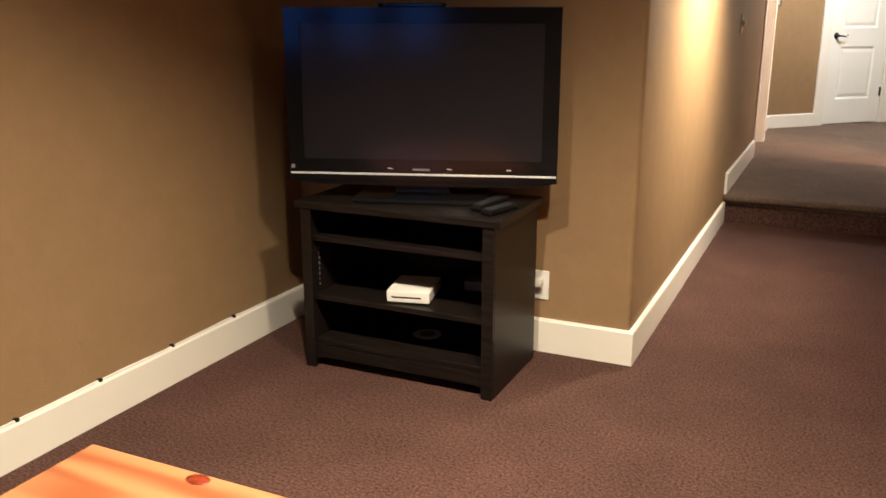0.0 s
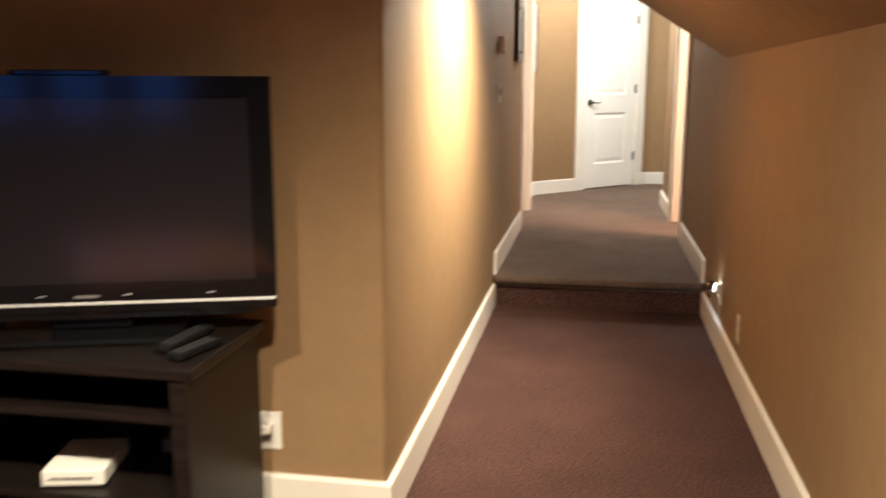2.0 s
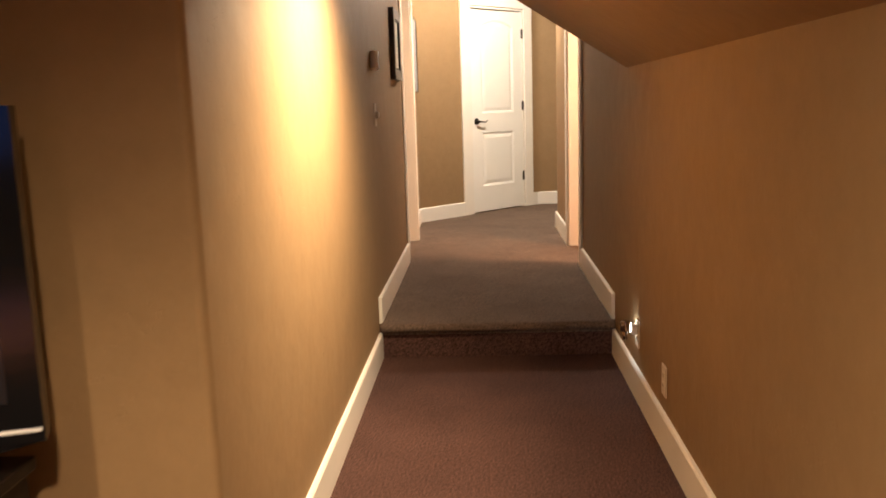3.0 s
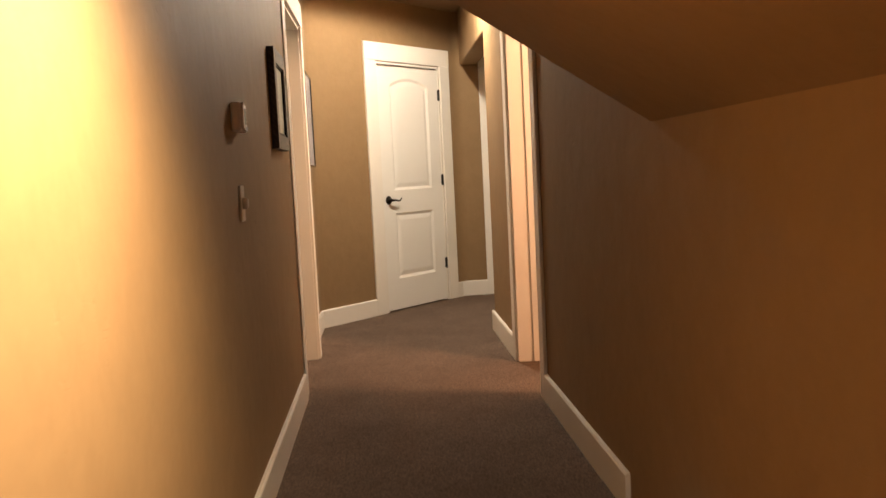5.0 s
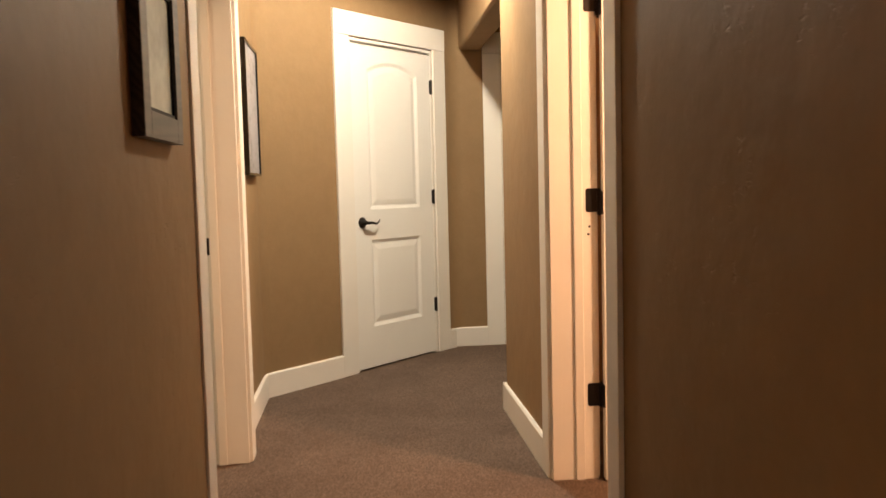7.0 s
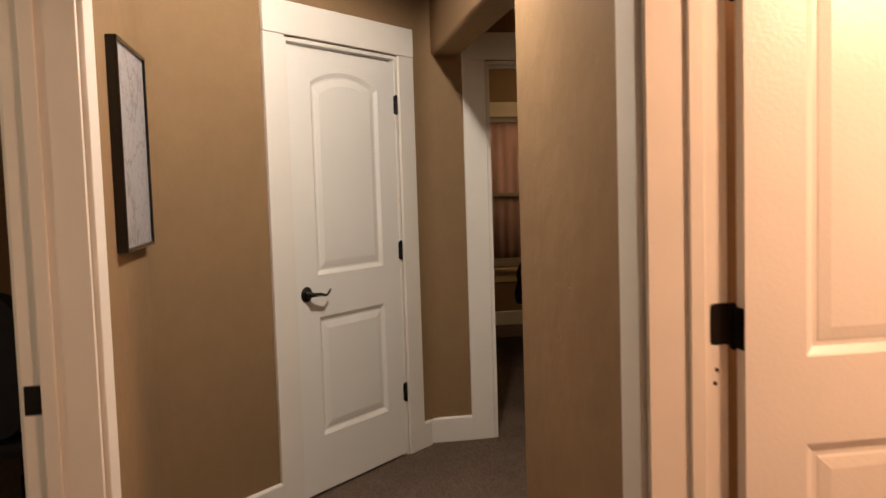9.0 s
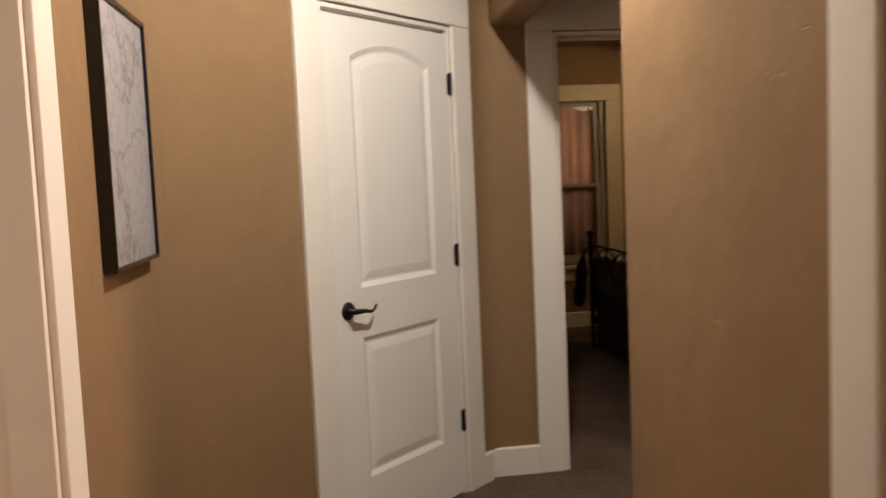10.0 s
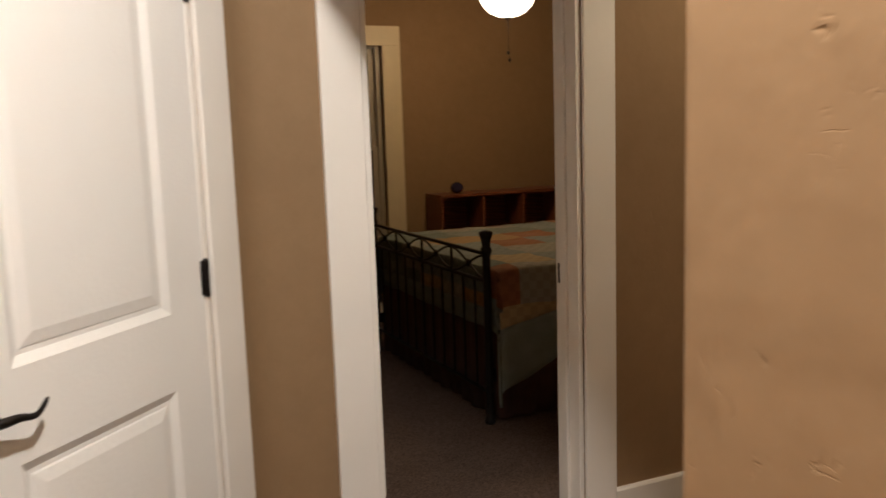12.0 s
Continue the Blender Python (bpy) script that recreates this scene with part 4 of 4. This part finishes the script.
def bed():
    top = thing("bed", pose(2.15, 12.54, ZU), "black iron bed with scrolled footboard and brown skirt", "bed")
    wy, ln = 1.58, 2.08                                  # across and along; local x runs to the head
    post = [(0.001, 0), (0.024, 0), (0.028, 0.012), (0.024, 0.028), (0.017, 0.045), (0.019, 0.07), (0.019, 0.83), (0.027, 0.845), (0.027, 0.862), (0.019, 0.872), (0.023, 0.90), (0.033, 0.93), (0.034, 0.94), (0.020, 0.948), (0.001, 0.952)]
    for x in (0.0, ln):
        for y in (0.0, wy):
            part("post", lathe(bmesh.new(), [(r, h + (0.25 if x > 0 and h > 0.5 else 0)) for r, h in post], 18, "Z", (x, y, 0)), M_IRON, top, "", True)
    for x, dz in ((0.0, 0.0), (ln, 0.25)):
        for z in (0.835, 0.70, 0.155):
            part("rail", tube(bmesh.new(), [(x, 0.0, z + (dz if z > 0.5 else 0)), (x, wy, z + (dz if z > 0.5 else 0))], 0.0095, 10), M_IRON, top)
        for k in range(1, 12):
            y = wy * k / 12
            part("spindle", tube(bmesh.new(), [(x, y, 0.155), (x, y, 0.70 + dz)], 0.0065, 8), M_IRON, top)
        for k in range(4):
            a, b = wy * k / 4, wy * (k + 1) / 4
            for s in (1, -1):
                pts = [(x, a + (b - a) * u, 0.768 + dz + s * 0.058 * math.cos(math.pi * u)) for u in [i / 14 for i in range(15)]]
                part("scroll", tube(bmesh.new(), pts, 0.006, 8), M_IRON, top, "", True)
            part("rosette", lathe(bmesh.new(), [(0.001, -0.012), (0.017, -0.008), (0.022, 0), (0.017, 0.008), (0.001, 0.012)], 14, "X", (x, (a + b) / 2, 0.768 + dz)), M_IRON, top, "", True)
            if k:
                part("post_bar", tube(bmesh.new(), [(x, a, 0.70 + dz), (x, a, 0.835 + dz)], 0.0075, 8), M_IRON, top)
    for y in (0.03, wy - 0.03):
        part("side_rail", boxes((0, y - 0.012, 0.20, ln, y + 0.012, 0.26)), M_IRON, top)
    part("box_spring", boxes((0.05, 0.02, 0.24, ln - 0.03, wy - 0.02, 0.46), bevel=0.02), M_SKIRT, top)
    part("mattress", boxes((0.05, 0.02, 0.46, ln - 0.03, wy - 0.02, 0.735), bevel=0.05), material("mattress_ticking", (0.5, 0.47, 0.42), 0.9), top)
    # pleated skirt round three sides
    bm = bmesh.new()
    ring = [(0.040, wy - 0.01)] + [(0.040, wy - 0.01 - (wy - 0.02) * k / 60) for k in range(1, 61)] + [(0.04 + (ln - 0.07) * k / 80, 0.0) for k in range(1, 81)]
    lo, hi = [], []
    for k, (x, y) in enumerate(ring):
        w = 0.010 * math.sin(k * 1.25) + 0.005 * math.sin(k * 0.41)
        nx, ny = (-1, 0) if k <= 60 else (0, -1)
        lo.append(bm.verts.new((x + nx * w * 1.3 - nx * 0.0, y + ny * (w * 1.3 + 0.0), 0.015)))
        hi.append(bm.verts.new((x + nx * w * 0.4, y + ny * w * 0.4, 0.45)))
    for i in range(len(ring) - 1):
        bm.faces.new((lo[i], lo[i + 1], hi[i + 1], hi[i]))
    ob = part("skirt", bm, M_SKIRT, top, "pleated dark brown bed skirt", True)
    sol = ob.modifiers.new("thickness", "SOLIDIFY")
    sol.thickness = 0.004


M_BORDER = material("grey_green_cotton", (0.20, 0.24, 0.22), 0.9, vary=0.12, scale=12, bump=0.3, bump_scale=120)


def quilt():
    """Padded quilt over the mattress, its sides hanging, with a loose corner at the foot post."""
    wy, nx, ny = 1.58, 70, 84
    rows = []
    for i in range(nx + 1):
        u = -0.34 + 2.38 * i / nx                       # along the bed, under zero hangs over the foot
        row = []
        for j in range(ny + 1):
            v = -0.55 + (wy + 0.93) * j / ny            # across the bed
            if v < 0:
                v *= 1.12 - 0.55 * min(1.0, max(0.0, u) / 0.75)
            dx = max(0.0, -u)
            dy = max(0.0, -v, v - wy)
            x = max(u, 0.0) + 0.045
            y = min(max(v, 0.0), wy)
            drop = max(dx, dy) if not (dx and dy) else math.hypot(dx, dy)
            puff = 0.010 * (abs(math.sin(u * 3.6 * math.pi)) * abs(math.sin(v * 3.6 * math.pi))) ** 0.5 + 0.010 * noise.noise(Vector((u * 3, v * 3, 0)))
            z = 0.755 + puff
            if drop > 0:
                z -= max(0.0, drop - 0.03)
                flare = 0.05 + 0.03 * math.sin(v * 9 if dx > dy else u * 8) * min(1, drop / 0.3)
                out = min(drop, 0.05) * 0.8 + flare * drop * 0.7
                if dy > 0:
                    y += out * (-1 if v < 0 else 1)
                if dx > 0:
                    x -= min(out, 0.022) * (0.4 if dy == 0 else 0.2)
            row.append(((x, y, z), (u, v)))
        rows.append(row)
    top = thing("quilt", pose(2.15, 12.54, ZU), "patchwork quilt in grey-green, tan and rust over the bed", "quilt")
    rim = 9
    for name, mat, want in (("patchwork_cover", patchwork(), False), ("border", M_BORDER, True)):
        bm = bmesh.new()
        uv = bm.loops.layers.uv.new("uv")
        made = {}
        for i in range(nx):
            for j in range(ny):
                edge = i < 3 or j < rim or j >= ny - rim
                if edge != want:
                    continue
                q = [(i, j), (i + 1, j), (i + 1, j + 1), (i, j + 1)]
                for c in q:
                    if c not in made:
                        made[c] = bm.verts.new(rows[c[0]][c[1]][0])
                f = bm.faces.new([made[c] for c in q])
                for lp, c in zip(f.loops, q):
                    lp[uv].uv = rows[c[0]][c[1]][1]
        ob = part(name, bm, mat, top, "plain grey-green quilt border" if want else "", True)
        sol = ob.modifiers.new("thickness", "SOLIDIFY")
        sol.thickness = 0.016


def bookcase():
    top = thing("low_bookcase", pose(2.93, 15.078, ZU, 0, 0, 0), "low cherry-coloured cubby bookcase against the wall", "bookcase")
    w, d, h, n = 1.42, 0.29, 0.935, 4
    part("top_board", boxes((0, -d, h - 0.022, w, 0, h), bevel=0.002), M_CHERRY, top)
    part("bottom_board", boxes((0.02, -d + 0.005, 0.05, w - 0.02, -0.006, 0.07)), M_CHERRY, top)
    part("back_board", boxes((0.02, -0.006, 0.05, w - 0.02, -0.001, h - 0.022)), M_CHERRY, top)
    for z in (0.345, 0.63):
        part("shelf", boxes((0.02, -d + 0.006, z, w - 0.02, -0.006, z + 0.018)), M_CHERRY, top)
    for k in range(n + 1):
        x = (w - 0.02) * k / n
        part("upright", boxes((x, -d + 0.001, 0.0, x + 0.02, -0.0, h - 0.022), bevel=0.001), M_CHERRY, top)


def fan():
    top = thing("ceiling_fan", pose(2.92, 13.68, CEIL, 0, 0, 0) @ Matrix.Diagonal((1.0, 1.0, 0.90, 1)), "dark bronze ceiling fan with a lit opal glass bowl", "ceiling fan")
    part("canopy", lathe(bmesh.new(), [(0.001, 0), (0.07, 0), (0.066, -0.03), (0.02, -0.05), (0.001, -0.05)], 24), M_BRONZE, top, "", True)
    part("downrod", tube(bmesh.new(), [(0, 0, -0.04), (0, 0, -0.12)], 0.012, 10), M_BRONZE, top)
    part("motor", lathe(bmesh.new(), [(0.001, -0.11), (0.06, -0.112), (0.115, -0.14), (0.125, -0.19), (0.115, -0.24), (0.07, -0.265), (0.001, -0.27)], 32), M_BRONZE, top, "", True)
    for k in range(5):
        a = 2 * math.pi * k / 5 + 0.5
        blade = bmesh.new()
        outline = [(0.14, -0.035), (0.20, -0.06), (0.60, -0.072), (0.65, -0.05), (0.66, 0.0), (0.65, 0.05), (0.60, 0.072), (0.20, 0.06), (0.14, 0.035)]
        prism(blade, outline, 0.008, "Z", 0.0)
        ob = part("blade", blade, M_BLADE, top)
        ob.matrix_local = pose(0, 0, -0.245, 0, 0, math.degrees(a)) @ pose(0, 0, 0, 11, 0, 0)
    holder = part("light_holder", lathe(bmesh.new(), [(0.001, -0.268), (0.045, -0.27), (0.045, -0.30), (0.12, -0.315), (0.155, -0.335), (0.15, -0.345), (0.001, -0.345)], 28), M_BRONZE, top, "", True)
    for k in range(3):
        a = 2 * math.pi * k / 3 + 0.4
        bulb = lathe(bmesh.new(), [(0.001, 0.0), (0.022, 0.004), (0.036, 0.03), (0.044, 0.06), (0.040, 0.064), (0.001, 0.05)], 18)
        ob = part("upper_shade", bulb, M_OPAL, holder, "small lit glass shade", True)
        ob.matrix_local = pose(0.105 * math.cos(a), 0.105 * math.sin(a), -0.322, 0, 0, math.degrees(a)) @ pose(0, 0, 0, 0, 35, 0)
    bowl = [(0.165, -0.335), (0.172, -0.35), (0.168, -0.39), (0.148, -0.435), (0.112, -0.475), (0.060, -0.502), (0.001, -0.510)]
    part("bowl", lathe(bmesh.new(), bowl, 36), M_OPAL, holder, "lit opal glass bowl", True).visible_shadow = False
    part("finial", lathe(bmesh.new(), [(0.001, -0.505), (0.020, -0.508), (0.016, -0.520), (0.006, -0.528), (0.001, -0.530)], 16), M_BRONZE, top, "", True)
    for dx, z in ((0.0, -0.735), (0.008, -0.785)):
        bm = bmesh.new()
        tube(bm, [(dx, 0, -0.52), (dx, 0, z)], 0.0012, 6)
        lathe(bm, [(0.001, z - 0.022), (0.009, z - 0.014), (0.007, z), (0.001, z + 0.006)], 12, "Z", (dx, 0, 0))
        part("pull_chain", bm, M_BRONZE, top, "", True)


def bedroom_window():
    top = thing("window_1", pose(2.19, YBACK, -0.02), "double-hung window with cream casing and a pink curtain behind", "window", kind="structure")
    a, z0, z1 = 0.43, 0.79, 2.26
    part("casing", boxes((-a - 0.14, -0.02, z0 - 0.02, -a + 0.005, 0, z1 + 0.0), bevel=0.002), M_CREAM, top)
    part("casing", boxes((a - 0.005, -0.02, z0 - 0.02, a + 0.14, 0, z1 + 0.0), bevel=0.002), M_CREAM, top)
    part("head_casing", boxes((-a - 0.14, -0.022, z1 + 0.001, a + 0.14, 0, z1 + 0.145), bevel=0.002), M_CREAM, top)
    part("sill", boxes((-a - 0.17, -0.06, z0 - 0.05, a + 0.17, 0.06, z0 - 0.021), bevel=0.004), M_CREAM, top)
    part("apron", boxes((-a - 0.13, -0.018, z0 - 0.16, a + 0.13, 0, z0 - 0.051), bevel=0.002), M_CREAM, top)
    part("frame", boxes((-a, 0.03, z0, -a + 0.045, 0.11, z1), (a - 0.045, 0.03, z0, a, 0.11, z1), (-a + 0.045, 0.03, z1 - 0.012, a - 0.045, 0.11, z1), (-a + 0.045, 0.03, z0, a - 0.045, 0.11, z0 + 0.03)), M_VINYL, top)
    mid = 1.49
    for name, y, lo, hi in (("upper_sash", 0.07, mid - 0.02, z1 - 0.012), ("lower_sash", 0.045, z0 + 0.03, mid + 0.022)):
        b = a - 0.046
        s = part(name, boxes((-b, y, lo, -b + 0.045, y + 0.024, hi), (b - 0.045, y, lo, b, y + 0.024, hi), (-b + 0.045, y, hi - 0.03, b - 0.045, y + 0.024, hi), (-b + 0.045, y, lo, b - 0.045, y + 0.024, lo + 0.04)), M_VINYL, top)
        p = part("pane", boxes((-b + 0.044, y + 0.010, lo + 0.039, b - 0.044, y + 0.014, hi - 0.029)), glass, s, "clear glass pane reflecting the fan lamp")
        p.visible_shadow = False
    bm = bmesh.new()
    vs = [[bm.verts.new((-a + 2 * a * k / 60, 0.135 + 0.010 * math.sin(k * 0.9) + 0.005 * math.sin(k * 0.37), z)) for k in range(61)] for z in (z0 - 0.0, z1)]
    for k in range(60):
        bm.faces.new((vs[0][k], vs[0][k + 1], vs[1][k + 1], vs[1][k]))
    ob = part("curtain", bm, M_CURTAIN, top, "pink gathered curtain behind the glass", True)
    sol = ob.modifiers.new("thickness", "SOLIDIFY")
    sol.thickness = 0.003


bed()
quilt()
bookcase()
fan()
bedroom_window()
bm = lathe(bmesh.new(), [(0.001, 0), (0.022, 0.001), (0.045, 0.018), (0.052, 0.040), (0.042, 0.066), (0.020, 0.082), (0.001, 0.085)], 24)
ob = link("glass_paperweight", bm, material("dark_blue_glass", (0.03, 0.025, 0.06), 0.08, vary=0.3, scale=20), None, True)
ob.matrix_world = pose(3.13, 14.93, ZU + 0.9355)
tagged(ob, "round dark blue glass ornament on the bookcase", "ornament")

# dark bag hung over the far foot post
bm = bmesh.new()
rings = []
for k in range(13):
    t = k / 12
    z = 0.76 - 0.40 * t
    r = 0.022 + 0.055 * math.sin(math.pi * min(1, t * 0.9)) ** 0.8
    rings.append([bm.verts.new((-0.055 - 0.05 * t + r * 0.55 * math.cos(a) + 0.012 * math.sin(3 * a + k), 0.035 + r * math.sin(a) * 1.1 + 0.010 * math.sin(5 * a + 2 * k), z)) for a in [2 * math.pi * i / 20 for i in range(20)]])
for a, b in zip(rings, rings[1:]):
    for i in range(20):
        j = (i + 1) % 20
        bm.faces.new((a[i], a[j], b[j], b[i]))
bm.faces.new(rings[0])
bm.faces.new(rings[-1][::-1])
tube(bm, [(-0.055, 0.03, 0.74), (-0.045, 0.005, 0.80), (-0.025, -0.024, 0.86), (0.012, -0.026, 0.868), (0.026, 0.012, 0.862), (-0.01, 0.028, 0.85), (-0.045, 0.04, 0.80), (-0.058, 0.04, 0.74)], 0.005, 6)
ob = link("hanging_bag", bm, material("navy_cloth", (0.012, 0.012, 0.018), 0.9, vary=0.3, scale=12), None, True)
ob.matrix_world = pose(2.15, 14.12, ZU - 0.02)
tagged(ob, "dark cloth bag hanging from the bed post", "bag")


# ---------- study: office chair ----------
def office_chair():
    top = thing("office_chair", pose(-0.95, 10.42, ZU, 0, 0, 160), "black upholstered office chair with a rounded back", "chair")
    cloth = material("black_upholstery", (0.010, 0.011, 0.016), 0.8, vary=0.2, scale=20, bump=0.2, bump_scale=200)
    part("seat", boxes((-0.25, -0.24, 0.44, 0.25, 0.25, 0.53), bevel=0.035), cloth, top)
    bm = bmesh.new()
    prism(bm, [(0.24 * math.copysign(abs(math.cos(a)) ** 0.6, math.cos(a)), 0.79 + 0.27 * math.copysign(abs(math.sin(a)) ** 0.6, math.sin(a))) for a in [2 * math.pi * k / 32 for k in range(32)]], 0.07, "Y", 0.22)
    bmesh.ops.bevel(bm, geom=[e for e in bm.edges if len(e.link_faces) == 2 and e.calc_face_angle() > 1.0], offset=0.02, segments=3, affect="EDGES")
    part("backrest", bm, cloth, top, "rounded black backrest")
    part("back_bar", boxes((-0.03, 0.26, 0.42, 0.03, 0.285, 0.70), bevel=0.004), M_MATBLACK, top)
    part("gas_lift", lathe(bmesh.new(), [(0.001, 0.06), (0.028, 0.06), (0.026, 0.30), (0.018, 0.30), (0.018, 0.44), (0.001, 0.44)], 18), M_MATBLACK, top, "", True)
    for k in range(5):
        a = 2 * math.pi * k / 5
        ca, sa = math.cos(a), math.sin(a)
        part("base_arm", tube(bmesh.new(), [(0.02 * ca, 0.02 * sa, 0.095), (0.29 * ca, 0.29 * sa, 0.065)], 0.018, 8), M_MATBLACK, top)
        part("caster", lathe(bmesh.new(), [(0.001, -0.022), (0.024, -0.020), (0.027, 0), (0.024, 0.020), (0.001, 0.022)], 14, "X", (0.29 * ca, 0.29 * sa, 0.027)), M_MATBLACK, top, "", True)


office_chair()

# ---------- dusk windows behind the walker, mirrored in the screen ----------
M_DUSK = emitter("dusk_sky_pane", (0.06, 0.16, 0.55), 0.9)
for n, (xa, xb, zb) in enumerate(((-1.55, -1.05, 2.0), (-0.85, -0.35, 2.0), (-0.15, 0.35, 1.95))):
    top = thing("window_%d" % (n + 2), pose((xa + xb) / 2, -3.0, 0), "plain window with blue dusk outside", "window", kind="structure")
    w = (xb - xa) / 2
    part("frame", boxes((-w, -0.10, 0.95, -w + 0.04, 0.004, zb), (w - 0.04, -0.10, 0.95, w, 0.004, zb), (-w + 0.04, -0.10, zb - 0.04, w - 0.04, 0.004, zb), (-w + 0.04, -0.10, 0.95, w - 0.04, 0.004, 0.99)), M_TRIM, top)
    part("pane", boxes((-w + 0.039, -0.06, 0.989, w - 0.039, -0.055, zb - 0.039)), M_DUSK, top, "glass pane showing blue dusk")
